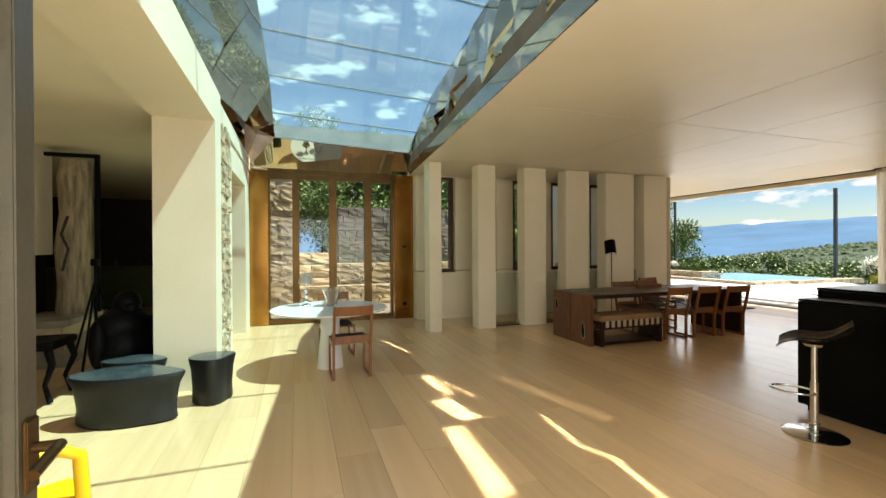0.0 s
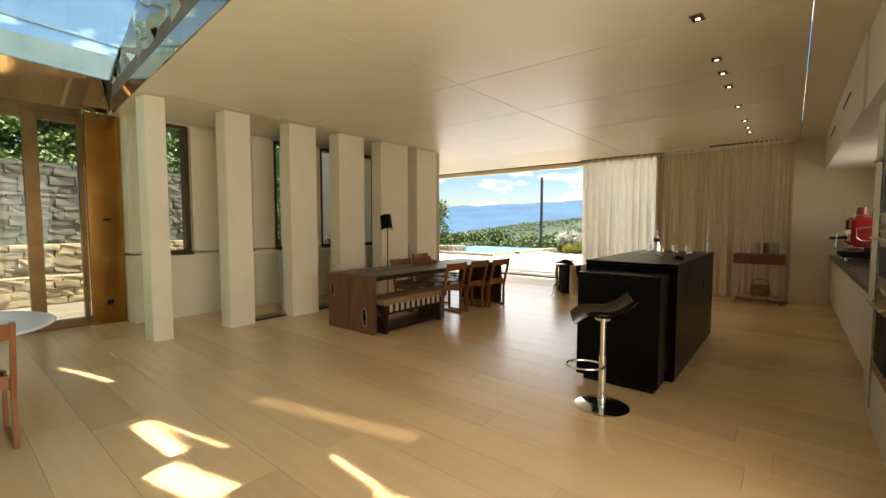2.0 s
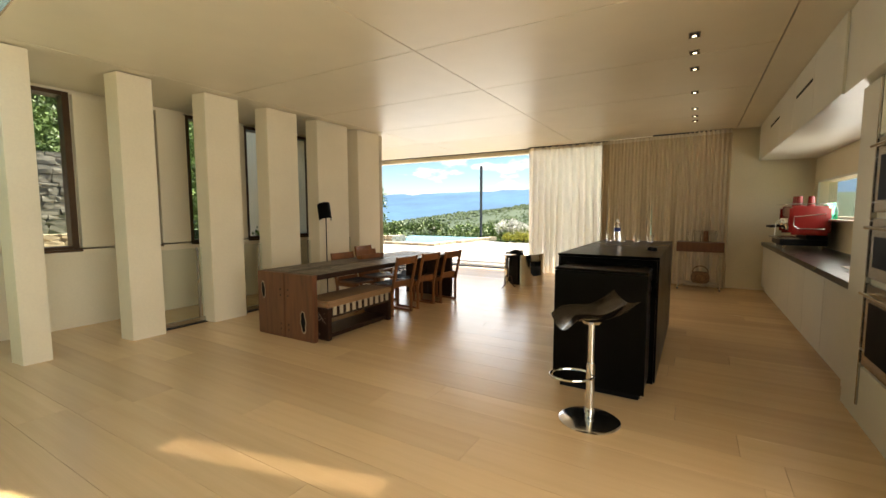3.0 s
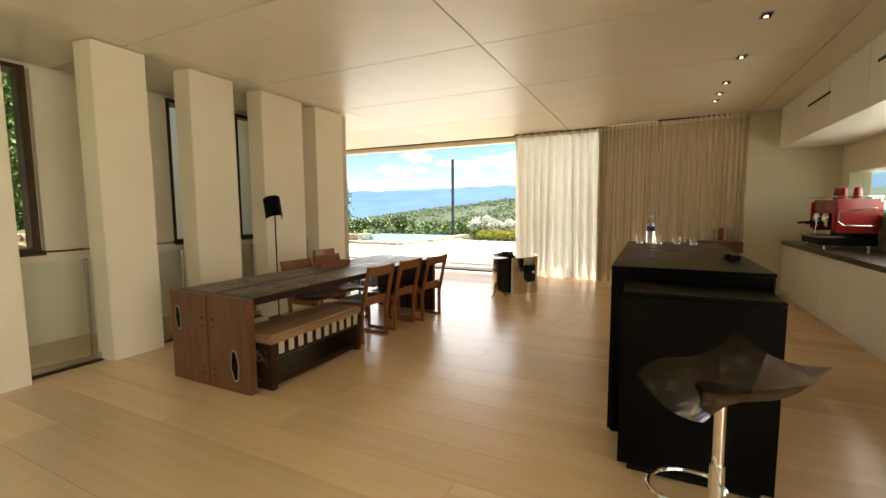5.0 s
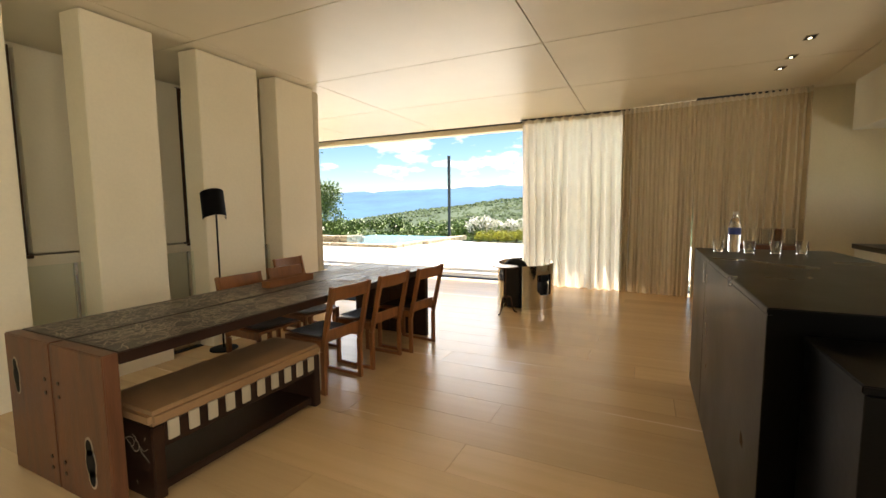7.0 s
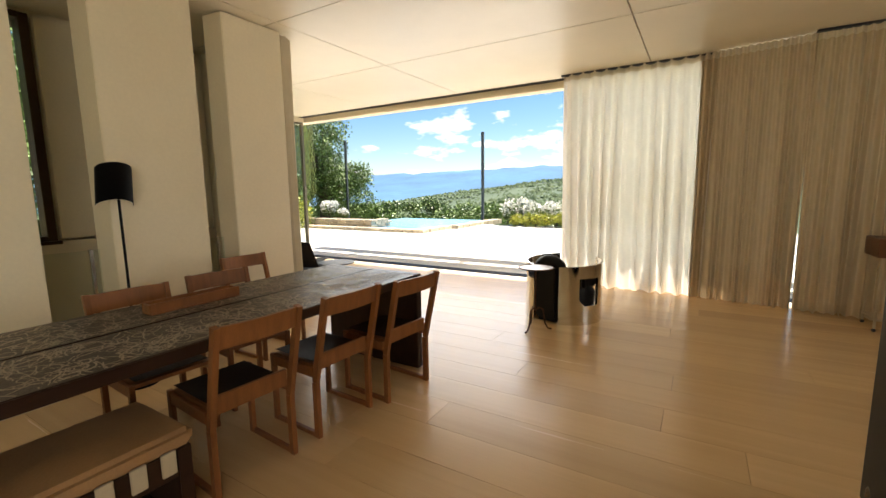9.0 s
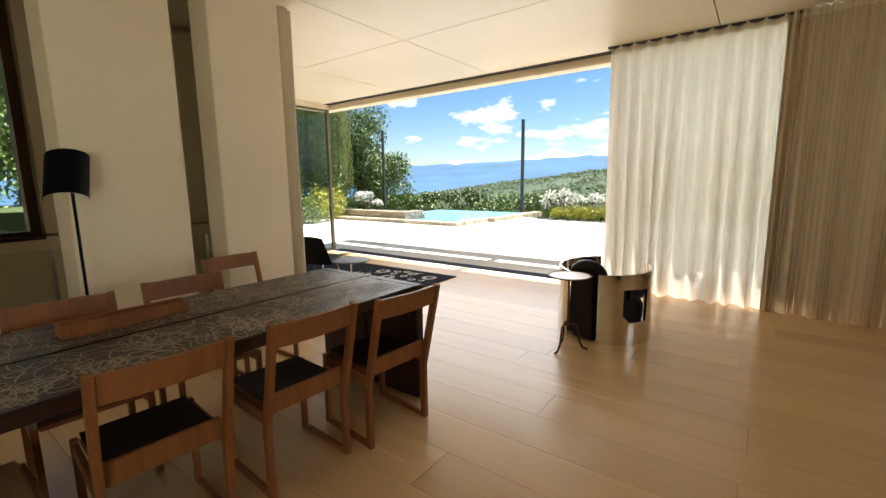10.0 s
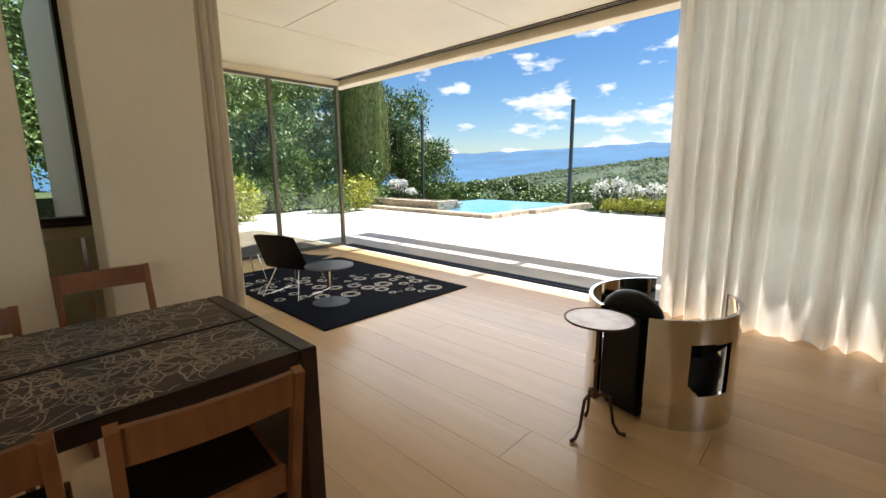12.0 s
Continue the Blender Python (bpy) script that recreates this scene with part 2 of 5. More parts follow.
LEAF_YEL = mat("leaf_yellow_green", (0.44, 0.43, 0.05), 0.5, vary=0.2, scale=3.0, bump=0.0, fine=9, island=0.4, second=(0.26, 0.29, 0.04))
PETAL = mat("white_petal", (0.80, 0.79, 0.74), 0.6, vary=0.06, bump=0.0)
BARK = mat("bark", (0.12, 0.085, 0.055), 0.9, vary=0.3, bump=0.6)
RUG = mat("navy_rug", (0.008, 0.009, 0.015), 0.95, spec=0.08, vary=0.25, scale=20, bump=0.5, fine=400)
RUG_WHITE = mat("cream_wool", (0.62, 0.58, 0.50), 0.95, vary=0.15, bump=0.4, fine=300)
MARBLE = mat("white_marble", (0.80, 0.80, 0.78), 0.14, vary=0.03, scale=2.5, bump=0.0, second=(0.72, 0.73, 0.73))
RED = mat("red_enamel", (0.25, 0.013, 0.011), 0.22, vary=0.08, bump=0.0)
YELLOW = mat("yellow_plastic", (0.85, 0.50, 0.01), 0.35, vary=0.04, bump=0.0)
# near black, so that the closed living room stays dim
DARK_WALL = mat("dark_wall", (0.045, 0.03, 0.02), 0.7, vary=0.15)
TUB = mat("dark_ceramic", (0.014, 0.015, 0.016), 0.42, spec=0.3, vary=0.2, scale=4, bump=0.12, fine=14)
WICKER = mat("wicker", (0.28, 0.15, 0.07), 0.7, vary=0.3, scale=30, bump=0.6, fine=120)
LEATHER_TAN = mat("tan_suede", (0.36, 0.20, 0.090), 0.7, vary=0.12, scale=4, bump=0.2, fine=90)
CREAM = mat("cream_canvas", (0.52, 0.43, 0.30), 0.85, vary=0.08, bump=0.2, fine=200)
GREEN_GLASS = glass("green_glass", (0.15, 0.55, 0.38), 0.02)
BLUE_LABEL = mat("blue_label", (0.03, 0.05, 0.28), 0.4, vary=0.05)
# distance haze is mixed into both hill colours: paler green, then blue
FARHILL = mat("near_ridge_hazed", (0.075, 0.105, 0.06), 1.0, vary=0.3, scale=0.01, bump=0.0, fine=0.12, second=(0.05, 0.078, 0.045))
MOUNTAIN = mat("ridge_haze_blue", (0.055, 0.145, 0.265), 1.0, vary=0.15, scale=0.003, bump=0.0, fine=0.03)
POST_METAL = mat("grey_bronze", (0.16, 0.14, 0.10), 0.4, metal=0.6, vary=0.1)
GREY = mat("anthracite_paint", (0.045, 0.05, 0.055), 0.5, vary=0.1)
LED = bpy.data.materials.new("lamp_glow")
LED.use_nodes = True
LED.node_tree.nodes["Principled BSDF"].inputs["Emission Color"].default_value = (1.0, 0.82, 0.55, 1)
LED.node_tree.nodes["Principled BSDF"].inputs["Emission Strength"].default_value = 1.3


# ---- building helpers ----
def B(bm=None):
    return bm or bmesh.new()


def box(bm, x0, y0, z0, x1, y1, z1, bevel=0.0):
    r = bmesh.ops.create_cube(bm, size=1.0, matrix=Matrix.LocRotScale(((x0 + x1) / 2, (y0 + y1) / 2, (z0 + z1) / 2), None, (abs(x1 - x0), abs(y1 - y0), abs(z1 - z0))))
    if bevel:
        es = list({e for v in r["verts"] for e in v.link_edges})
        bmesh.ops.bevel(bm, geom=es, offset=bevel, segments=2, affect="EDGES")
    return bm


def cyl(bm, x, y, z0, z1, r0, r1=None, seg=24, m=None):
    h = z1 - z0
    mm = Matrix.Translation((x, y, z0 + h / 2))
    bmesh.ops.create_cone(bm, cap_ends=True, segments=seg, radius1=r0, radius2=r0 if r1 is None else r1, depth=h, matrix=(m @ mm) if m else mm)
    return bm


def rod(bm, a, b, r, seg=10, r1=None):
    a, b = Vector(a), Vector(b)
    d = b - a
    m = Matrix.Translation((a + b) / 2) @ d.to_track_quat("Z", "Y").to_matrix().to_4x4()
    bmesh.ops.create_cone(bm, cap_ends=True, segments=seg, radius1=r, radius2=r if r1 is None else r1, depth=d.length, matrix=m)
    return bm


def tube(bm, pts, r, seg=8):
    """A round bar along a line of points."""
    rings = []
    pts = [Vector(p) for p in pts]
    last = q = None
    for i, p in enumerate(pts):
        d = (pts[min(i + 1, len(pts) - 1)] - pts[max(i - 1, 0)]).normalized()
        q = last.rotation_difference(d) @ q if last else d.to_track_quat("Z", "Y")
        last = d
        rr = r[i] if isinstance(r, (list, tuple)) else r
        rings.append([bm.verts.new(p + q @ Vector((rr * math.cos(6.28319 * k / seg), rr * math.sin(6.28319 * k / seg), 0))) for k in range(seg)])
    for a, b in zip(rings, rings[1:]):
        for k in range(seg):
            bm.faces.new((a[k], a[(k + 1) % seg], b[(k + 1) % seg], b[k]))
    bm.faces.new(rings[0][::-1])
    bm.faces.new(rings[-1])
    return bm


def lathe(bm, profile, x=0, y=0, seg=40, wobble=None):
    """Turns a profile of (radius, height) round the upright at x, y."""
    rings = []
    for r, z in profile:
        ring = []
        for k in range(seg):
            a = 2 * math.pi * k / seg
            f = wobble(a) if wobble else 1.0
            ring.append(bm.verts.new((x + r * f * math.cos(a), y + r * f * math.sin(a), z)))
        rings.append(ring)
    for a, b in zip(rings, rings[1:]):
        for k in range(seg):
            bm.faces.new((a[k], a[(k + 1) % seg], b[(k + 1) % seg], b[k]))
    bm.faces.new(rings[0][::-1])
    bm.faces.new(rings[-1])
    return bm


def grid_mesh(bm, nu, nv, f):
    vs = [[bm.verts.new(f(i / nu, j / nv)) for j in range(nv + 1)] for i in range(nu + 1)]
    for i in range(nu):
        for j in range(nv):
            bm.faces.new((vs[i][j], vs[i + 1][j], vs[i + 1][j + 1], vs[i][j + 1]))
    return bm


def quadprism(bm, corners, thick):
    """A slab on four corners, thickened against its normal."""
    c = [Vector(p) for p in corners]
    nrm = (c[1] - c[0]).cross(c[3] - c[0]).normalized() * thick
    a = [bm.verts.new(p) for p in c]
    b = [bm.verts.new(p - nrm) for p in c]
    bm.faces.new(a)
    bm.faces.new(b[::-1])
    for k in range(4):
        bm.faces.new((a[k], b[k], b[(k + 1) % 4], a[(k + 1) % 4]))
    return bm


def mesh_of(name, bm, material, smooth=False):
    bmesh.ops.recalc_face_normals(bm, faces=bm.faces)
    me = bpy.data.meshes.new(name)
    bm.to_mesh(me)
    bm.free()
    me.materials.append(material)
    if smooth:
        for p in me.polygons:
            p.use_smooth = True
        me.set_sharp_from_angle(angle=radians(38))
    return me


def solid(name, bm, material, label="", category="", kind="", group="", smooth=False):
    return tagged(new(name, mesh_of(name, bm, material, smooth)), label, category, group, kind)


def part(name, bm, material, parent, label="", smooth=False):
    ob = new(name, mesh_of(name, bm, material, smooth))
    ob.parent = parent
    return tagged(ob, label)


def thing(name, label, category, at=(0, 0, 0), group="", turn=0.0):
    ob = new(name)
    ob.matrix_world = pose(*at, 0, 0, turn)
    return tagged(ob, label, category, group)


def shared(name, me, parent, at, scale=(1, 1, 1), turn=0.0):
    ob = new(name, me)
    ob.parent = parent
    ob.location, ob.rotation_euler, ob.scale = at, (0, 0, turn), scale
    return ob


def structure(name, bm, material, label, category="wall", smooth=False):
    return solid(name, bm, material, label, category, "structure", smooth=smooth)

# ---- the shell ----
CEIL = 3.015
structure("floor", box(B(), -9.0, -1.2, -0.20, 11.0, 14.5, -0.012), MORTAR, "pale oak plank floor of the whole house", "floor")

# ceiling: cast panels with open hairline joints
EDGE = lambda y: 2.28 - (9.0 - y) * 0.0735
bm = B()
G = 0.0065
xs, ys = [4.40, 5.90, 7.45, 9.12, 11.18], [1.2, 4.19, 7.11, 9.0]
for y0, y1 in zip(ys, ys[1:]):
    quadprism(bm, [(EDGE(y1 - G), y1 - G, CEIL), (EDGE(y0 + G), y0 + G, CEIL), (xs[0] - G, y0 + G, CEIL), (xs[0] - G, y1 - G, CEIL)], -0.05)
    for x0, x1 in zip(xs, xs[1:]):
        box(bm, x0 + G, y0 + G, CEIL, x1 - G, y1 - G, CEIL + 0.05)
box(bm, 7.6, 9.0 + G, CEIL, 11.18, 11.0, CEIL + 0.05)
box(bm, EDGE(1.2), -0.4, CEIL, 11.18, 1.2 - G, CEIL + 0.05)
box(bm, -0.78, -0.4, CEIL, EDGE(1.2) - G, 1.2 - G, CEIL + 0.05)
structure("ceiling", bm, CEILING, "cream plaster ceiling with hairline joints", "ceiling")
bm = B()
quadprism(bm, [(EDGE(9.0) + 0.02, 9.0, CEIL + 0.055), (EDGE(1.2) + 0.02, 1.2, CEIL + 0.055), (11.18, 1.2, CEIL + 0.055), (11.18, 9.0, CEIL + 0.055)], -0.35)
box(bm, -1.5, -0.4, CEIL + 0.055, 11.18, 1.18, CEIL + 0.4)
box(bm, 7.45, 9.02, CEIL + 0.055, 11.18, 11.0, CEIL + 0.4)
box(bm, 2.3, 9.02, CEIL, 7.44, 9.3, CEIL + 0.4)
structure("roof", bm, MORTAR, "flat roof slab over the room", "roof")
bm = B()
box(bm, 11.19, -0.4, CEIL - 0.10, 11.42, 11.35, CEIL + 0.4, 0.01)
box(bm, 7.45, 11.01, CEIL - 0.10, 11.185, 11.35, CEIL + 0.4, 0.01)
structure("roof_edge", bm, PLASTER, "pale roof edge over the glass wall", "roof")
bm = B()
box(bm, -9, -1.2, 2.92, -1.36, 14.5, 3.4)
structure("ceiling_living", bm, PLASTER, "plain plaster ceiling of the dark living room", "ceiling")

# west side: beam, white pier and stone wall
structure("beam", box(B(), -1.36, -0.4, 2.86, -0.78, 5.25, 3.4), PLASTER, "cream plaster beam over the living room opening", "beam")
structure("wall_pier", box(B(), -1.36, 5.25, 0, -0.78, 5.6, 3.4), PLASTER, "cream plaster pier beside the stone wall", "wall")
structure("wall_stone_core", box(B(), -1.36, 5.6, 0, -0.84, 6.55, 3.4), MORTAR, "rough stone wall end", "wall")
bm = B()
box(bm, -1.36, 6.55, 0, -0.82, 6.75, 3.4)
box(bm, -1.36, 6.75, 2.6, -0.82, 8.4, 3.4)
box(bm, -1.36, 8.4, 0, -0.82, 9.3, 3.4)
structure("wall_west", bm, PLASTER, "cream plaster wall with a passage", "wall")
# walls added to shut light out of the living room, coloured dark for its shade
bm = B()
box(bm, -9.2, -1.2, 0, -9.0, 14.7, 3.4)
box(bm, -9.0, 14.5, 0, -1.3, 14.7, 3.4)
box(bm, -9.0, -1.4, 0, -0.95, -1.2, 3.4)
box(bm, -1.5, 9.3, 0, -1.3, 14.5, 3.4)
structure("wall_living", bm, DARK_WALL, "dark wall added to close off the living room", "wall")

# south side, behind the walk
bm = B()
box(bm, -1.5, -0.4, 0, -0.95, -0.2, 3.4)
box(bm, 2.96, -0.4, 0, 3.0, -0.2, CEIL)
box(bm, -0.95, -0.4, 2.8, 2.96, -0.2, CEIL)
box(bm, 3.0, -0.2, 0, 7.48, 0.02, CEIL)
box(bm, 10.27, -0.2, 0, 10.95, 0.02, CEIL)
box(bm, 7.48, -0.2, 0, 10.27, 0.02, 1.39)
box(bm, 7.48, -0.2, 1.95, 10.27, 0.02, CEIL)
structure("wall_south", bm, PLASTER, "cream plaster wall behind the kitchen", "wall")
# unseen glazing, added so the entrance lamp has an opening to shine through
SW = tagged(new("window_south"), "unseen glazed entrance front in dark bronze, added around the fill lamp", "window", "", "structure")
for x in (-0.95, 0.72, 1.84, 2.90):
    part("stile", box(B(), x, -0.30, 0.0, x + 0.06, -0.22, 2.8, 0.004), DARK_FRAME, SW)
for x0, x1 in ((0.78, 1.84), (1.90, 2.90)):
    part("pane", box(B(), x0, -0.265, 0.05, x1, -0.257, 2.75), PANE, SW).visible_shadow = False
    for z in (0.0, 2.75):
        part("rail", box(B(), x0, -0.29, z, x1, -0.23, z + 0.05), DARK_FRAME, SW)
structure("wall_east", box(B(), 10.68, 0.02, 0, 10.95, 1.36, CEIL), PLASTER, "cream plaster wall beside the kitchen", "wall")

# north side: window wall behind the piers
WIN = [3.20, 4.17, 5.11, 6.10, 7.15]
WIDE = [0.5, 0.5, 0.5, 0.5, 0.48]
bm = B()
box(bm, 2.39, 8.68, 0, 7.58, 8.98, 1.02)
box(bm, 2.39, 8.68, 2.985, 7.58, 8.98, CEIL)
edges = [2.39] + [e for r, wd in zip(WIN, WIDE) for e in (r - wd, r)] + [7.58]
for x0, x1 in zip(edges[::2], edges[1::2]):
    box(bm, x0, 8.68, 0.99, x1, 8.98, 2.985)
structure("wall_north", bm, PLASTER, "cream plaster wall with five narrow windows", "wall")
for x0, x1 in zip(edges[::2], edges[1::2]):
    solid("wall_panel", box(B(), x0 + 0.02, 8.6, 1.015, x1 - 0.012, 8.677, 2.955, 0.004), PLASTER, "cream plaster panel between narrow windows", "panel", "structure", "panels between windows")
solid("parapet_panel", box(B(), 2.39, 8.58, 0, 7.58, 8.677, 0.995, 0.004), PLASTER, "cream plaster parapet below the windows", "panel", "structure")
for k, r in enumerate(WIN):
    w = tagged(new("window_%d" % (k + 1)), "narrow window in a dark bronze frame", "window", "", "structure")
    bm = B()
    wd = WIDE[k]
    for x0, x1 in ((r - wd, r - wd + 0.06), (r - 0.07, r)):
        box(bm, x0, 8.64, 1.0, x1, 8.8, 2.975, 0.004)
    box(bm, r - wd + 0.06, 8.64, 1.0, r - 0.07, 8.8, 1.04)
    box(bm, r - wd + 0.06, 8.64, 2.925, r - 0.07, 8.8, 2.975)
    part("window_frame", bm, DARK_FRAME, w)
    part("pane", box(B(), r - wd + 0.06, 8.715, 1.04, r - 0.07, 8.723, 2.925), PANE, w).visible_shadow = False
    part("window_sill", box(B(), r - wd - 0.02, 8.57, 0.97, r + 0.01, 8.64, 1.0), DARK_FRAME, w)


def pier_form(x0, x1):
    """A pier whose west side is slightly splayed."""
    bm_ = B()
    quadprism(bm_, [(x0 + 0.02, 7.27, CEIL - 0.012), (x1, 7.27, CEIL - 0.012), (x1, 7.52, CEIL - 0.012), (x0, 7.52, CEIL - 0.012)], CEIL - 0.012)
    bmesh.ops.bevel(bm_, geom=[e for e in bm_.edges if abs(e.verts[0].co.z - e.verts[1].co.z) > 1], offset=0.006, segments=2, affect="EDGES")
    return bm_


PIERS = [(2.22, 2.46), (3.15, 3.52), (4.11, 4.60), (5.03, 5.60), (5.99, 6.73), (6.98, 7.62)]
for x0, x1 in PIERS:
    solid("pier", pier_form(x0, x1), PLASTER, "cream plaster pier from floor to ceiling", "pier", "structure", "row of piers")
structure("wall_alcove", box(B(), 7.59, 7.54, 0, 7.72, 11.1, CEIL), PLASTER, "cream plaster wall beside the glazed corner", "wall")

# glass guards between the piers
for (a0, a1), (b0, b1) in zip(PIERS[1:], PIERS[2:]):
    g = thing("glass_guard", "clear glass guard panel in a steel shoe between piers", "guard", group="guards between piers")
    part("pane", box(B(), a1 + 0.012, 7.455, 0.07, b0 - 0.012, 7.467, 1.0), PANE, g).visible_shadow = False
    part("shoe", box(B(), a1 + 0.004, 7.44, 0.0, b0 - 0.004, 7.48, 0.07), STEEL, g)
    part("track", box(B(), a1 + 0.004, 7.40, 0.0, b0 - 0.004, 7.438, 0.008), BLACK, g)
    part("edge_bar", box(B(), b0 - 0.075, 7.445, 0.07, b0 - 0.055, 7.477, 1.0), STEEL, g)
# small fittings on the north wall
d = thing("alarm_sensor", "small white alarm sensor on the plaster", "sensor")
part("body", box(B(), 2.42, 8.52, 2.68, 2.49, 8.577, 2.80, 0.012), WHITE_LACQ, d)

# ---- skylight ----
SK = thing("skylight", "glass roof light lined with bronze mirror facets", "skylight")
tagged(SK, kind="structure")
YS = [1.3, 2.75, 4.2, 5.65, 7.1, 8.0, 8.72]
ZT = lambda y: 4.11 if y <= 7.1 else 4.11 - (y - 7.1) * 0.33
LX = lambda y: -0.34
RX = lambda y: EDGE(y) + 0.02 - 0.05 * (y < 5)
for y0, y1 in zip(YS, YS[1:]):
    part("pane", quadprism(B(), [(LX(y0), y0 + 0.012, ZT(y0)), (RX(y0), y0 + 0.012, ZT(y0) - 0.12), (RX(y1), y1 - 0.012, ZT(y1) - 0.12), (LX(y1), y1 - 0.012, ZT(y1))], 0.012), SKYPANE, SK)
    bm = B()
    rod(bm, (LX(y1), y1, ZT(y1) + 0.01), (RX(y1), y1, ZT(y1) - 0.11), 0.014)
    part("glazing_bar", bm, GREY, SK)
# mirror facets: west lean, east upright, north lean, south
FACE = [1.3, 2.6, 3.6, 5.0, 6.1, 7.3, 8.3, 8.72]
random.seed(4)
for y0, y1 in zip(FACE, FACE[1:]):
    zm = 3.57 + random.uniform(-0.05, 0.05)
    part("mirror_facet", quadprism(B(), [(-0.80, y0, 3.20), (-0.80, y1, 3.20), (-0.65, y1, zm), (-0.65, y0, zm)], 0.02), MIRROR, SK)
    part("mirror_facet", quadprism(B(), [(-0.65, y0, zm), (-0.65, y1, zm), (LX(y1), y1, ZT(y1)), (LX(y0), y0, ZT(y0))], 0.02), MIRROR, SK)
    part("mirror_fascia", quadprism(B(), [(EDGE(y1), y1, CEIL - 0.004), (EDGE(y0), y0, CEIL - 0.004), (EDGE(y0) - 0.02, y0, CEIL + 0.17), (EDGE(y1) - 0.02, y1, CEIL + 0.17)], 0.015), MIRROR, SK)
# broken facets along the east side, each at a slant of its own
cuts = [1.3 + 7.42 * k / 16 for k in range(17)]
mid = [(random.uniform(-0.07, 0.07), 3.50 + random.uniform(-0.10, 0.16)) for _ in cuts]
for k, (y0, y1) in enumerate(zip(cuts, cuts[1:])):
    (d0, z0), (d1, z1) = mid[k], mid[k + 1]
    lean = random.uniform(-0.03, 0.03)
    part("mirror_facet", quadprism(B(), [(EDGE(y1) + 0.07 + lean, y1, CEIL + 0.20), (EDGE(y0) + 0.07 - lean, y0, CEIL + 0.20), (EDGE(y0) + d0, y0, z0), (EDGE(y1) + d1, y1, z1)], 0.02), MIRROR, SK)
    part("mirror_facet", quadprism(B(), [(EDGE(y1) + d1, y1, z1), (EDGE(y0) + d0, y0, z0), (RX(y0), y0, ZT(y0) - 0.12), (RX(y1), y1, ZT(y1) - 0.12)], 0.02), MIRROR, SK)
part("mirror_end", quadprism(B(), [(-0.82, 9.0, 3.05), (2.38, 9.0, 3.05), (2.27, 8.72, 3.46), (-0.34, 8.72, 3.575)], 0.02), MIRROR, SK)
part("mirror_end", quadprism(B(), [(2.3, 1.2, 3.02), (-0.82, 1.2, 3.02), (-0.34, 1.3, 4.11), (1.68, 1.3, 3.99)], 0.02), MIRROR, SK)
part("curb", box(B(), -1.36, 1.2, 3.41, -0.82, 9.3, 3.55), MORTAR, SK)
part("curb", box(B(), -1.36, 9.02, 3.12, 2.42, 9.3, 3.9), MORTAR, SK)
structure("trim_fascia", box(B(), -0.818, 0.9, 2.97, -0.80, 9.0, 3.20), PLASTER, "cream band below the mirror facets", "trim")

# ---- bronze door wall ----
DW = tagged(new("door_1"), "tall glazed bronze double door with side panels", "door", "", "structure")
for x0, x1, y in ((-0.82, -0.49, 9.02), (1.98, 2.375, 8.90)):
    p = part("bronze_panel", box(B(), x0, y, 0, x1, y + 0.09, 3.01, 0.006), BRONZE, DW, "polished bronze door panel")
    if x0 > 0:
        part("key_plate", box(B(), x0 + 0.16, y - 0.012, 1.50, x0 + 0.24, y - 0.001, 1.53), BLACK, p)
        part("socket", box(B(), x0 + 0.17, y - 0.010, 0.28, x0 + 0.24, y - 0.001, 0.35), BLACK, p)
part("lintel", box(B(), -0.49, 9.02, 2.95, 1.98, 9.12, 3.05, 0.005), BRONZE_FRAME, DW)
for x0, x1 in ((-0.49, -0.45), (-0.045, 0.085), (0.655, 0.805), (1.367, 1.515), (1.92, 1.98)):
    part("stile", box(B(), x0, 9.015, 0.0, x1, 9.125, 2.95, 0.006), BRONZE_FRAME, DW)
for x0, x1 in ((-0.45, -0.045), (0.085, 0.655), (0.805, 1.367), (1.515, 1.92)):
    part("bottom_rail", box(B(), x0, 9.03, 0.0, x1, 9.11, 0.10, 0.004), BRONZE_FRAME, DW)
    part("top_rail", box(B(), x0, 9.03, 2.85, x1, 9.11, 2.95, 0.004), BRONZE_FRAME, DW)
    part("pane", box(B(), x0, 9.066, 0.10, x1, 9.074, 2.85), PANE, DW).visible_shadow = False
bm = B()
rod(bm, (0.695, 8.995, 1.02), (0.695, 8.955, 1.02), 0.012)
rod(bm, (0.695, 8.955, 1.02), (0.575, 8.955, 1.02), 0.010)
box(bm, 0.68, 8.99, 0.92, 0.71, 9.014, 1.14, 0.003)
part("door_handle", bm, BRONZE_FRAME, DW)
for z in (0.5, 1.6, 2.6):
    part("hinge", rod(B(), (0.105, 9.0, z), (0.105, 9.0, z + 0.11), 0.011), BRONZE_FRAME, DW)

# ---- east glass wall and its tracks ----
GW = tagged(new("window_corner"), "frameless corner glazing with slim bronze posts", "window", "", "structure")
for x0, x1 in ((7.74, 9.83), (9.89, 11.09)):
    part("pane", box(B(), x0, 11.03, 0.05, x1, 11.042, 2.87), PANE, GW).visible_shadow = False
for x in (9.83, 11.09):
    part("post", box(B(), x, 11.0, 0.0, x + 0.06, 11.07, 2.91, 0.004), POST_METAL, GW)
part("top_rail", box(B(), 7.74, 11.01, 2.87, 11.09, 11.06, 2.91), POST_METAL, GW)
part("bottom_rail", box(B(), 7.74, 11.01, 0.0, 11.09, 11.06, 0.05), POST_METAL, GW)
SD = tagged(new("window_sliding"), "sliding glass wall pushed behind the curtains", "window", "", "structure")
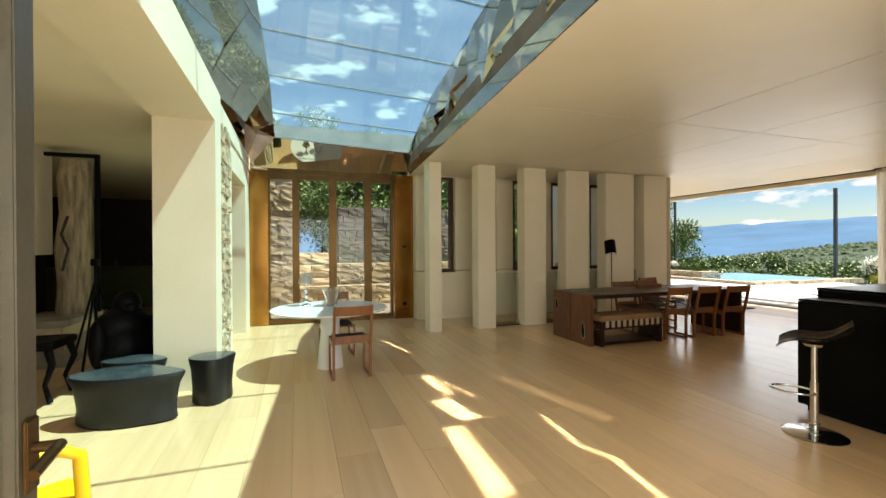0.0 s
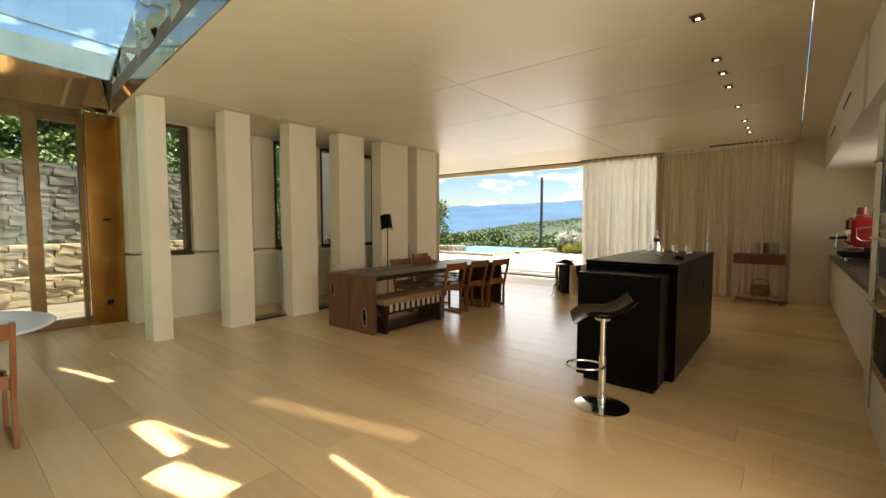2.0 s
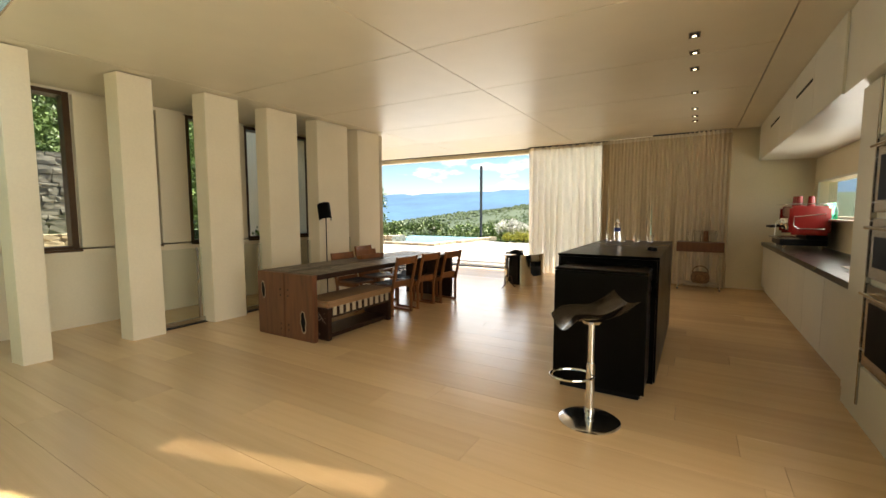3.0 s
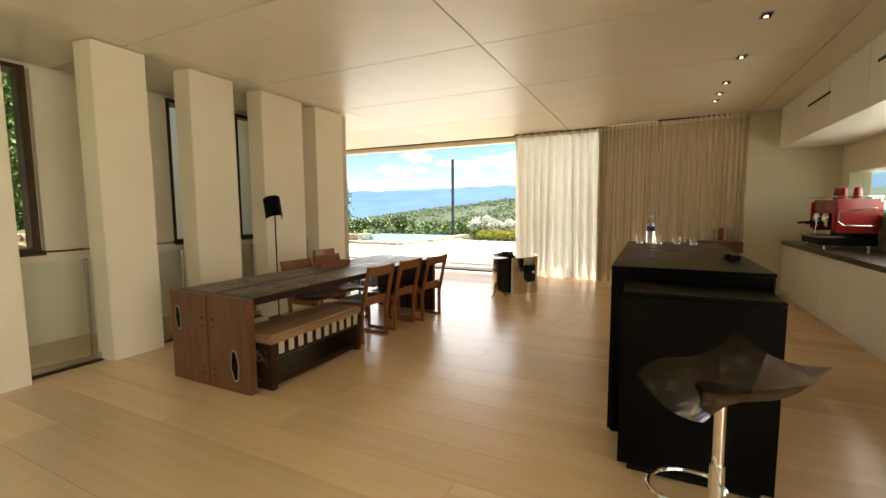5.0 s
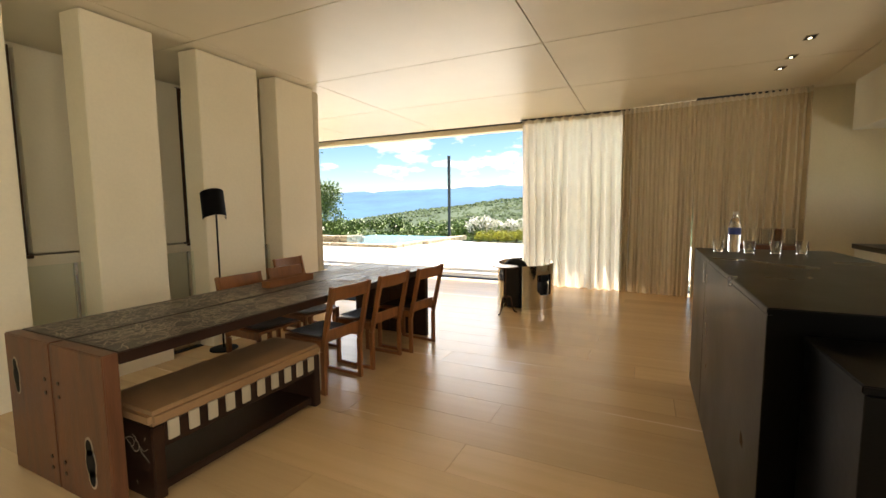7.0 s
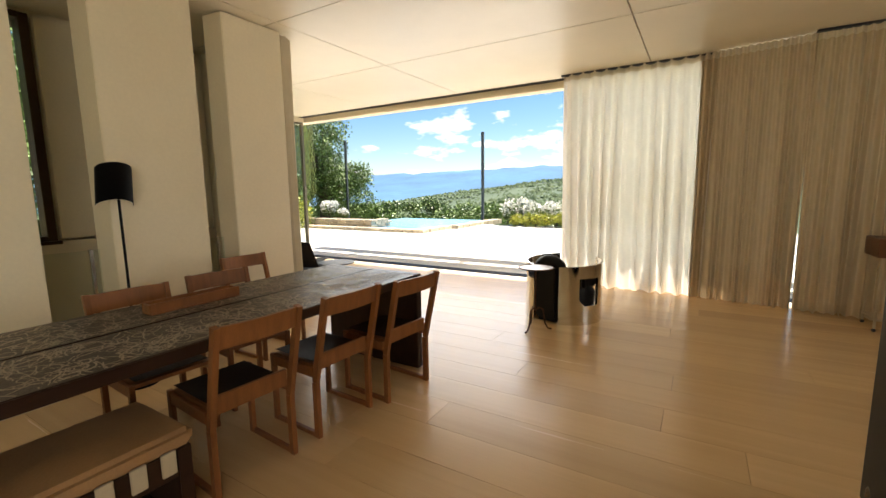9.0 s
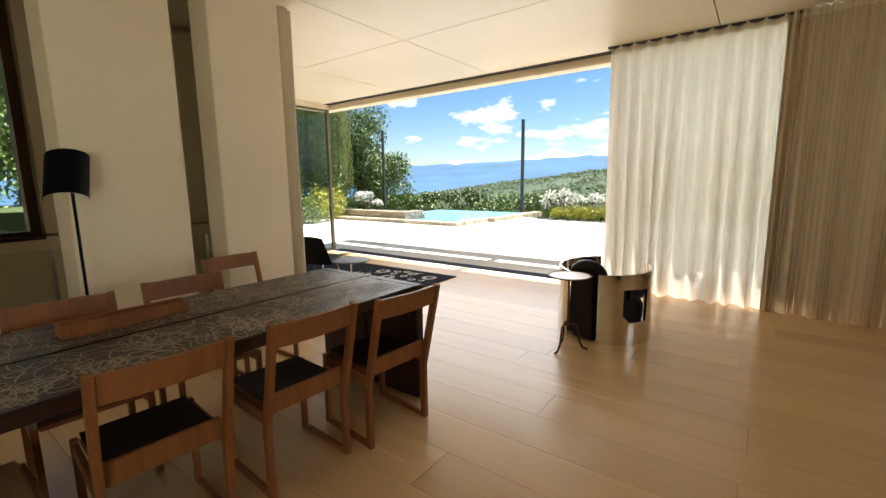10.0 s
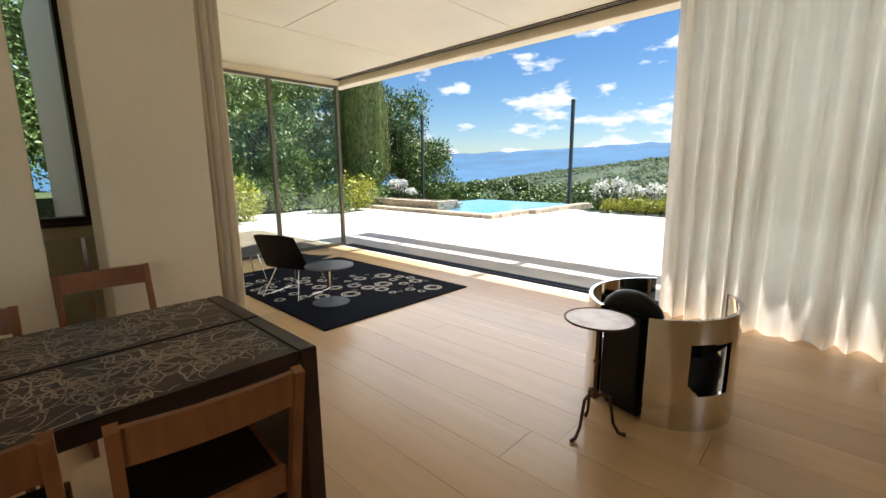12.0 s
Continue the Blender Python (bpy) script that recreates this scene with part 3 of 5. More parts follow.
for i in range(4):
    part("track", box(B(), 11.10 + i * 0.055, 1.0, -0.006, 11.13 + i * 0.055, 10.98, 0.004), GREY if i % 2 else BLACK, SD)
for i in range(3):
    part("head_track", box(B(), 11.06 + i * 0.05, 1.0, CEIL - 0.008, 11.044 + i * 0.05, 11.03, CEIL - 0.001), GREY if i % 2 else BLACK, SD)
for y0, y1 in ((1.0, 3.0), (3.05, 5.25)):
    part("pane", box(B(), 11.12, y0, 0.03, 11.13, y1, 2.98), PANE, SD).visible_shadow = False
for y in (3.0, 5.25):
    part("stile", box(B(), 11.10, y, 0.0, 11.15, y + 0.045, 2.98), DARK_FRAME, SD)

# ---- dining table, bench, chairs ----
def scribbles(bm, x0, x1, y0, y1, z, count, seed, axis="z"):
    """Loose carved lines on a flat face, as thin raised ribbons."""
    rng = random.Random(seed)
    for _ in range(count):
        x, y, a = rng.uniform(x0, x1), rng.uniform(y0, y1), rng.uniform(0, 6.28)
        turn = rng.uniform(-0.9, 0.9)
        w = rng.uniform(0.0016, 0.0034)
        prev = None
        for k in range(rng.randint(7, 18)):
            a += turn + rng.uniform(-0.5, 0.5)
            if rng.random() < 0.25:
                turn = rng.uniform(-0.9, 0.9)
            nx, ny = x + 0.022 * math.cos(a), y + 0.022 * math.sin(a)
            if not (x0 < nx < x1 and y0 < ny < y1):
                break
            ox, oy = -math.sin(a) * w, math.cos(a) * w
            q = (nx + ox, ny + oy, nx - ox, ny - oy)
            if prev:
                pts = ((prev[0], prev[1]), (q[0], q[1]), (q[2], q[3]), (prev[2], prev[3]))
                bm.faces.new([bm.verts.new((px, py, z)) if axis == "z" else bm.verts.new((z, px, py)) for px, py in pts])
            prev, x, y = q, nx, ny
    return bm


SEAT_LEATHER = mat("brown_seat_leather", (0.022, 0.011, 0.007), 0.55, spec=0.2, vary=0.2, scale=6, bump=0.2, fine=150)
INLAY = mat("pale_inlay", (0.50, 0.42, 0.32), 0.5, vary=0.2, bump=0.05)
DT = thing("dining_table", "long dark carved wooden dining table on slab ends", "table")
for i, (y0, y1) in enumerate(((5.41, 5.883), (5.893, 6.366))):
    top = part("tabletop_plank", box(B(), 4.22, y0, 0.705, 7.24, y1, 0.765, 0.004), DARK_WOOD, DT, "dark carved tabletop plank")
    tagged(part("carving", scribbles(B(), 4.23, 7.23, y0 + 0.01, y1 - 0.01, 0.7662, 560, 11 + i), INLAY, top), kind="stuff")
    end = part("end_slab", box(B(), 4.15, y0, 0.0, 4.218, y1, 0.7645, 0.005), RED_WOOD, DT, "red-brown wooden end slab with pegs")
    part("end_slab", box(B(), 7.242, y0, 0.0, 7.31, y1, 0.7645, 0.005), DARK_WOOD, DT)
    yy = y1 - 0.06 if i == 0 else y0 + 0.06
    for z in (0.10, 0.16, 0.50, 0.57):
        part("peg", rod(B(), (4.146, yy, z), (4.155, yy, z), 0.011), DARK_WOOD, end)
# painted motif: dark oval blots with pale outlines
for y, z, s in ((5.575, 0.22, 1.0), (6.26, 0.54, 0.8)):
    bm = B()
    for k in range(3):
        bmesh.ops.create_circle(bm, cap_ends=True, segments=20, radius=1.0, matrix=Matrix.Translation((4.1485, y + (k - 1) * 0.006, z + (k - 1) * 0.075 * s)) @ pose(0, 0, 0, 0, 90, 0) @ Matrix.Diagonal(((0.085 - 0.03 * abs(k - 1)) * s, (0.05 - 0.012 * abs(k - 1)) * s, 1, 1)))
    part("painted_outline", bm, INLAY, DT)
    bm = B()
    for k in range(3):
        bmesh.ops.create_circle(bm, cap_ends=True, segments=20, radius=1.0, matrix=Matrix.Translation((4.1465, y + (k - 1) * 0.006, z + (k - 1) * 0.075 * s)) @ pose(0, 0, 0, 0, 90, 0) @ Matrix.Diagonal(((0.072 - 0.03 * abs(k - 1)) * s, (0.040 - 0.013 * abs(k - 1)) * s, 1, 1)))
    part("painted_blot", bm, BLACK, DT)

BN = thing("bench", "dark wooden box bench with a tan cushion under the table", "bench")
part("side_slab", box(B(), 4.26, 5.33, 0.0, 4.32, 5.76, 0.375, 0.005), DARK_WOOD, BN)
part("side_slab", box(B(), 5.36, 5.33, 0.0, 5.42, 5.76, 0.375, 0.005), DARK_WOOD, BN)
part("base_board", box(B(), 4.32, 5.36, 0.02, 5.36, 5.74, 0.07, 0.004), DARK_WOOD, BN)
part("front_rail", box(B(), 4.32, 5.332, 0.255, 5.36, 5.36, 0.375, 0.004), DARK_WOOD, BN)
part("back_rail", box(B(), 4.32, 5.73, 0.255, 5.36, 5.758, 0.375, 0.004), DARK_WOOD, BN)
part("slat_deck", box(B(), 4.325, 5.362, 0.33, 5.355, 5.728, 0.372, 0.003), DARK_WOOD, BN)
cush = part("cushion", box(B(), 4.25, 5.315, 0.377, 5.43, 5.775, 0.455, 0.022), LEATHER_TAN, BN, "tan suede seat cushion", smooth=True)
for k in range(10):
    x = 4.335 + k * 0.107
    part("strap", box(B(), x, 5.318, 0.285, x + 0.055, 5.331, 0.385, 0.003), CREAM, BN, "cream canvas strap")
tagged(part("carving", scribbles(B(), 5.35, 5.72, 0.05, 0.33, 4.2585, 16, 5, "x"), INLAY, BN), kind="stuff")


BN.matrix_world = pose(0.03, 0.0, 0)


def dining_chair():
    """Oak chair, seat towards +y, back towards -y, on sled feet; origin at the middle of its back legs."""
    c = thing("dining_chair", "oak dining chair with a dark leather seat", "chair", group="oak chairs")
    for sx in (-1, 1):
        x = sx * 0.208
        bm = B()
        for k in range(5):
            z0, z1 = k * 0.168, (k + 1) * 0.168
            y0, y1 = -0.10 * max(0, k - 2) / 2.6 - 0.015, -0.10 * max(0, k - 1) / 2.6 - 0.015
            quadprism(bm, [(x - 0.014, y0, z0), (x + 0.014, y0, z0), (x + 0.014, y1, z1), (x - 0.014, y1, z1)], 0.036)
        bmesh.ops.remove_doubles(bm, verts=bm.verts, dist=0.0005)
        part("back_leg", bm, OAK, c)
        part("front_leg", box(B(), x - 0.013, 0.375, 0.0, x + 0.013, 0.41, 0.43, 0.003), OAK, c)
        part("runner", box(B(), x - 0.012, 0.021, 0.0, x + 0.012, 0.374, 0.028, 0.003), OAK, c)
        part("side_rail", box(B(), x - 0.010, 0.021, 0.36, x + 0.010, 0.374, 0.42, 0.003), OAK, c)
    part("seat", grid_mesh(B(), 8, 8, lambda u, v: (-0.19 + 0.38 * u, 0.0 + 0.40 * v, 0.445 - 0.018 * math.sin(math.pi * u) * math.sin(math.pi * v))), SEAT_LEATHER, c, "dark leather seat", smooth=True)
    part("seat_frame", box(B(), -0.192, 0.0, 0.405, 0.192, 0.40, 0.425, 0.004), OAK, c)
    part("lower_back_rail", box(B(), -0.192, -0.006, 0.40, 0.192, 0.016, 0.49, 0.004), OAK, c)
    bm = B()
    n = 10
    for sgn, yo in ((1, 0.0), (-1, 0.020)):
        grid_mesh(bm, n, 2, lambda u, v: (-0.218 + 0.436 * u, -0.105 + yo - 0.022 * math.sin(math.pi * u) - 0.018 * (v - 0.5), 0.735 + 0.105 * v))
    vs = bm.verts[:]
    bm.verts.ensure_lookup_table()
    w = 3
    half = (n + 1) * w
    for i in range(n):
        for j in (0, 2):
            bm.faces.new((bm.verts[i * w + j], bm.verts[(i + 1) * w + j], bm.verts[half + (i + 1) * w + j], bm.verts[half + i * w + j]))
    for i in (0, n):
        for j in range(2):
            bm.faces.new((bm.verts[i * w + j], bm.verts[i * w + j + 1], bm.verts[half + i * w + j + 1], bm.verts[half + i * w + j]))
    part("backrest", bm, OAK, c, smooth=True)
    return c


chair = dining_chair()
chair.matrix_world = pose(5.785, 5.39, 0, 0, 0, -4)
for x, y, a in ((6.375, 5.36, -3), (6.895, 5.26, -5), (5.755, 6.41, 177), (6.35, 6.46, 175), (6.95, 7.03, 181), (0.63, 5.09, 2), (0.55, 6.52, 184)):
    copy_thing(chair, pose(x, y, 0, 0, 0, a))

TR = thing("wooden_trough", "long narrow red-brown wooden trough on the table", "tray")
part("base", box(B(), 5.52, 5.885, 0.7535, 6.03, 5.985, 0.766, 0.003), OAK, TR)
for y in (5.885, 5.973):
    part("side", box(B(), 5.52, y, 0.766, 6.03, y + 0.012, 0.815, 0.003), OAK, TR)
for x in (5.52, 6.018):
    part("end", box(B(), x, 5.897, 0.766, x + 0.012, 5.973, 0.81, 0.002), OAK, TR)
TR.matrix_world = pose(0.135, 0.135, 0.0147)

# ---- island and bar stool ----
IS = thing("kitchen_island", "tall black steel kitchen island block", "island")
part("body", box(B(), 4.815, 2.05, 0.0, 7.015, 2.85, 1.062), BLACK_STEEL, IS)
part("worktop", box(B(), 4.79, 2.03, 1.066, 7.035, 2.87, 1.09, 0.003), BLACK_STEEL, IS, "thin blackened steel top")
for x0, x1 in ((4.80, 6.33), (6.336, 7.03)):
    part("side_panel", box(B(), x0, 2.852, 0.02, x1, 2.867, 1.064, 0.002), BLACK_STEEL, IS)
    part("side_panel", box(B(), x0, 2.033, 0.02, x1, 2.048, 1.064, 0.002), BLACK_STEEL, IS)
LB = thing("bar_block", "lower black steel bar block pulled out of the island", "island")
part("body", box(B(), 4.378, 2.085, 0.07, 4.785, 2.77, 0.99, 0.002), BLACK_STEEL, LB)
part("plinth", box(B(), 4.42, 2.12, 0.0, 4.785, 2.73, 0.068), BLACK, LB)
part("top_sheet", box(B(), 4.372, 2.075, 0.992, 4.786, 2.78, 1.012, 0.003), BLACK_STEEL, LB)
part("front_sheet", box(B(), 4.366, 2.077, 0.06, 4.376, 2.778, 0.99, 0.001), BLACK_STEEL, LB)
part("castor", cyl(B(), 4.44, 2.105, 0.012, 0.035, 0.012, m=None), CHROME, LB)

ST = thing("bar_stool", "smoked acrylic bar stool on a chrome pedestal", "stool", (3.90, 2.38, 0))
part("base_disc", lathe(B(), [(0.205, 0.0), (0.208, 0.006), (0.19, 0.014), (0.06, 0.026), (0.035, 0.034)], seg=48), CHROME, ST, "brushed chrome base disc", smooth=True)
part("outer_tube", cyl(B(), 0, 0, 0.034, 0.42, 0.029, seg=28), CHROME, ST, smooth=True)
part("inner_tube", cyl(B(), 0, 0, 0.42, 0.70, 0.022, seg=28), CHROME, ST, smooth=True)
part("collar", lathe(B(), [(0.033, 0.05), (0.036, 0.055), (0.036, 0.09), (0.031, 0.095)]), CHROME, ST, smooth=True)
ring = [(0.115 * math.sin(radians(k)), -0.13 + 0.15 * math.cos(radians(k)), 0.33) for k in range(15, 360, 15)]
part("foot_ring", tube(B(), ring, 0.009), CHROME, ST, "chrome foot rest", smooth=True)
part("seat_plate", cyl(B(), 0, 0, 0.70, 0.722, 0.06, 0.075), CHROME, ST, smooth=True)


def seat_form(lift):
    def f(u, v):
        x, y = (u - 0.5) * 0.44, (v - 0.5) * 0.46
        z = 0.735 + (0.46 * (v - 0.5) ** 2 if v > 0.5 else 0.0) - 0.75 * max(0, 0.30 - v) ** 2 + 0.05 * (2 * abs(u - 0.5)) ** 2.0
        return (x, y, z + lift)
    return f


bm = B()
grid_mesh(bm, 22, 22, seat_form(0.0))
bmesh.ops.solidify(bm, geom=bm.faces[:], thickness=0.008)
part("seat", bm, SMOKE, ST, "curved smoked acrylic seat", smooth=True)
ST.matrix_world = pose(3.90, 2.38, 0, 0, 0, -150)

# things on the island
def tumbler(x, y, z, h=0.085, r=0.037):
    t = thing("tumbler", "clear empty drinking glass on the black worktop", "glass", (x, y, z), "glasses on the island")
    part("glass", lathe(B(), [(r * 0.78, 0.0005), (r * 0.8, 0.004), (r, h), (r - 0.0022, h), (r * 0.78 - 0.0022, 0.008)], seg=24), CLEAR, t, smooth=True)
    return t


for x, y in ((6.75, 2.75), (6.70, 2.575), (6.73, 2.42), (6.77, 2.27)):
    tumbler(x, y, 1.0905)
BT = thing("water_bottle", "clear plastic water bottle with a blue label", "bottle", (6.76, 2.655, 1.0905))
part("bottle_body", lathe(B(), [(0.034, 0), (0.038, 0.008), (0.036, 0.05), (0.039, 0.06), (0.036, 0.11), (0.039, 0.12), (0.038, 0.18), (0.026, 0.225), (0.014, 0.25), (0.014, 0.265)], seg=28), CLEAR, BT, smooth=True)
part("label", lathe(B(), [(0.0395, 0.125), (0.0400, 0.126), (0.0400, 0.17), (0.0395, 0.171)], seg=28), BLUE_LABEL, BT)
part("cap", cyl(B(), 0, 0, 0.2655, 0.285, 0.016, seg=20), WHITE_LACQ, BT)
SG = thing("sunglasses", "folded black sunglasses on the worktop", "glasses", (5.45, 2.14, 1.0905), turn=35)
for s in (-1, 1):
    part("lens", lathe(B(), [(0.024, 0.0), (0.026, 0.004), (0.024, 0.030), (0.018, 0.034)], s * 0.035, 0, 18), BLACK, SG, smooth=True)
part("temple", tube(B(), [(-0.06, 0.0, 0.006), (-0.02, 0.05, 0.006), (0.05, 0.045, 0.006)], 0.003), BLACK, SG)
part("bridge", rod(B(), (-0.012, 0, 0.026), (0.012, 0, 0.026), 0.003), BLACK, SG)

# ---- kitchen run ----
KB = thing("kitchen_counter", "white handleless kitchen units under a dark worktop", "cabinet")
part("worktop", box(B(), 5.24, 0.025, 0.845, 10.62, 0.725, 0.905, 0.003), mat("dark_stone_top", (0.05, 0.035, 0.024), 0.3, vary=0.2, scale=5), KB, "dark brown stone worktop")
for k in range(6):
    x0 = 5.43 + k * 0.866
    part("unit_front", box(B(), x0 + 0.002, 0.67, 0.10, x0 + 0.864, 0.692, 0.842, 0.002), WHITE_LACQ, KB)
part("carcass", box(B(), 5.43, 0.03, 0.10, 10.62, 0.668, 0.843), WHITE_LACQ, KB)
part("plinth", box(B(), 5.43, 0.05, 0.0, 10.62, 0.64, 0.099), WHITE_LACQ, KB)
part("sink", box(B(), 6.0, 0.12, 0.9055, 6.7, 0.5, 0.910, 0.001), STEEL, KB)
TU = thing("tall_oven_unit", "white tall kitchen unit with built-in steel ovens", "cabinet")
part("carcass", box(B(), 3.05, 0.03, 0.0, 5.22, 0.75, 2.38), WHITE_LACQ, TU)
for x0, x1, z0, z1 in ((4.86, 5.22, 0.12, 2.36), (4.18, 4.82, 0.12, 0.40), (4.18, 4.82, 1.97, 2.36), (3.55, 4.16, 0.12, 2.36), (3.05, 3.53, 0.12, 2.36)):
    part("door", box(B(), x0, 0.752, z0, x1, 0.772, z1, 0.002), WHITE_LACQ, TU)
part("plinth", box(B(), 3.05, 0.752, 0.0, 5.22, 0.765, 0.115), WHITE_LACQ, TU)
part("edge_channel", box(B(), 4.83, 0.752, 0.12, 4.852, 0.78, 2.36), STEEL, TU)
for z0, z1 in ((0.42, 0.98), (1.02, 1.42), (1.46, 1.95)):
    ov = part("oven", box(B(), 4.19, 0.752, z0, 4.81, 0.775, z1, 0.003), STEEL, TU, "stainless steel oven")
    part("oven_glass", box(B(), 4.26, 0.776, z0 + 0.08, 4.74, 0.78, z1 - 0.12, 0.001), BLACK, ov)
    hb = B()
    rod(hb, (4.24, 0.82, z1 - 0.06), (4.76, 0.82, z1 - 0.06), 0.011)
    for x in (4.28, 4.72):
        rod(hb, (x, 0.776, z1 - 0.06), (x, 0.82, z1 - 0.06), 0.007)
    part("oven_handle", hb, CHROME, ov)
UP = thing("wall_units", "white wall units with slot vents under the ceiling", "cabinet")
part("carcass", box(B(), 3.05, 0.03, 2.385, 10.50, 0.83, CEIL - 0.004), WHITE_LACQ, UP)
for k in range(5):
    x0 = 5.43 + k * 1.015
    part("flap_door", box(B(), x0 + 0.002, 0.832, 2.383, x0 + 1.011, 0.85, CEIL - 0.006, 0.002), WHITE_LACQ, UP)
for x0 in (6.5, 8.43):
    part("slot_vent", box(B(), x0, 0.851, 2.755, x0 + 0.78, 0.856, 2.785, 0.001), BLACK, UP)
NI = tagged(new("window_6"), "long low kitchen window with green bottles", "window", "", "structure")
bm = B()
for b in ((7.45, 0.021, 1.36, 10.30, 0.045, 1.39), (7.45, 0.021, 1.95, 10.30, 0.045, 1.98), (7.45, 0.021, 1.39, 7.48, 0.045, 1.95), (10.27, 0.021, 1.39, 10.30, 0.045, 1.95)):
    box(bm, *b)
part("window_frame", bm, WHITE_LACQ, NI)
part("pane", box(B(), 7.49, -0.10, 1.40, 10.26, -0.092, 1.94), PANE, NI).visible_shadow = False
structure("trim_shelf", box(B(), 7.40, 0.021, 1.33, 10.35, 0.16, 1.357, 0.003), WHITE_LACQ, "narrow white shelf on the kitchen wall", "trim")
for k in range(6):
    b = thing("green_bottle", "small green glass bottle on the kitchen shelf", "bottle", (8.95 + 0.12 * k, 0.09, 1.358), "green bottles")
    part("glass", lathe(B(), [(0.03, 0), (0.034, 0.01), (0.034, 0.13), (0.013, 0.18), (0.013, 0.23), (0.016, 0.235)], seg=18), GREEN_GLASS, b, smooth=True)

CM = thing("espresso_machine", "red two-group espresso machine with chrome trim", "coffee machine", (8.90, 0.14, 0.9055))
CM.scale = (1.15, 1.10, 1.15)
part("base", box(B(), 0.03, 0.0, 0.05, 0.72, 0.50, 0.13, 0.01), BLACK, CM)
part("drip_tray", box(B(), 0.06, 0.29, 0.131, 0.69, 0.54, 0.155, 0.004), STEEL, CM)
part("column", box(B(), 0.06, 0.0, 0.131, 0.69, 0.22, 0.40), BLACK, CM)
for x in (0.0, 0.705):
    sp = part("side_panel", box(B(), x, -0.01, 0.19, x + 0.045, 0.42, 0.56, 0.03), RED, CM, "glossy red side panel", smooth=True)
    part("chrome_trim", tube(B(), [(x - 0.004, 0.05, 0.27), (x - 0.004, 0.32, 0.27), (x - 0.004, 0.37, 0.31), (x - 0.004, 0.37, 0.42), (x - 0.004, 0.05, 0.46)], 0.007), CHROME, sp)
part("head", box(B(), 0.046, -0.005, 0.40, 0.704, 0.40, 0.55, 0.02), RED, CM, "glossy red upper body", smooth=True)
part("cup_rail", tube(B(), [(0.02, 0.46, 0.585), (0.73, 0.46, 0.585), (0.73, 0.0, 0.585), (0.02, 0.0, 0.585), (0.02, 0.46, 0.585)], 0.006), CHROME, CM)
for x in (0.23, 0.52):
    g = part("group_head", lathe(B(), [(0.045, 0.30), (0.052, 0.31), (0.052, 0.36), (0.04, 0.40)], x, 0.40, 24), CHROME, CM, smooth=True)
    part("portafilter", rod(B(), (x, 0.43, 0.30), (x, 0.60, 0.285), 0.014), BLACK, g)
    part("spout", cyl(B(), x, 0.40, 0.25, 0.30, 0.018, 0.03), CHROME, g)
part("steam_wand", tube(B(), [(0.05, 0.47, 0.38), (0.04, 0.55, 0.36), (0.03, 0.56, 0.17)], 0.006), CHROME, CM)
for x in (0.08, 0.67):
    for y in (0.06, 0.44):
        part("foot", cyl(B(), x, y, 0.0, 0.05, 0.022), CHROME, CM)
for k, (x, y) in enumerate(((9.02, 0.48), (9.14, 0.50), (9.04, 0.34))):
    c = thing("red_cup", "upturned red cup on the espresso machine", "cup", (x, y, 1.5385), "red cups")
    part("cup", lathe(B(), [(0.046, 0.0), (0.048, 0.002), (0.035, 0.15), (0.030, 0.155)], seg=22), RED, c, smooth=True)

# ceiling spots
for x in (4.30, 5.35, 5.82, 6.37, 7.43, 8.45, 9.03, 9.45):
    s = thing("ceiling_spot", "small square recessed ceiling spot, lit warm", "spotlight", (x, 1.87, CEIL - 0.001), "ceiling spots", random.uniform(-6, 6))
    bm = B()
    for b in ((-0.07, -0.045, -0.006, 0.07, -0.035, 0), (-0.07, 0.035, -0.006, 0.07, 0.045, 0), (-0.07, -0.035, -0.006, -0.06, 0.035, 0), (0.06, -0.035, -0.006, 0.07, 0.035, 0)):
        box(bm, *b)
    part("rim", bm, STEEL, s)
    part("can", box(B(), -0.06, -0.035, -0.0035, 0.06, 0.035, -0.001), BLACK, s)
    part("lamp", cyl(B(), 0.02, 0, -0.010, -0.004, 0.017, seg=18), LED, s)

# trolley by the drape
TY = thing("serving_trolley", "slim white trolley with a wooden tray", "trolley", (10.27, 1.70, 0))
for x in (-0.17, 0.17):
    for y in (-0.34, 0.34):
        part("leg", box(B(), x - 0.010, y - 0.010, 0.03, x + 0.010, y + 0.010, 0.72, 0.002), CREAM, TY)
        part("castor", lathe(B(), [(0.010, 0.0), (0.017, 0.008), (0.017, 0.022), (0.010, 0.03)], x, y, 14), GREY, TY)
part("tray", box(B(), -0.20, -0.38, 0.721, 0.20, 0.38, 0.90, 0.006), RED_WOOD, TY, "red-brown wooden tray box")
part("lower_shelf", box(B(), -0.158, -0.35, 0.10, 0.158, 0.35, 0.12, 0.002), CREAM, TY)
part("cross_bar", box(B(), -0.158, -0.345, 0.70, 0.158, -0.33, 0.715), CREAM, TY)
BK = thing("wicker_basket", "round brown wicker basket with a handle", "basket", (10.27, 1.67, 0.121))
part("body", lathe(B(), [(0.12, 0), (0.15, 0.04), (0.155, 0.12), (0.13, 0.2), (0.12, 0.2), (0.14, 0.1)], seg=30), WICKER, BK, smooth=True)
part("handle", tube(B(), [(0, -0.13 * math.cos(a) , 0.19 + 0.13 * math.sin(a)) for a in [math.pi * k / 10 for k in range(11)]], 0.009), WICKER, BK)
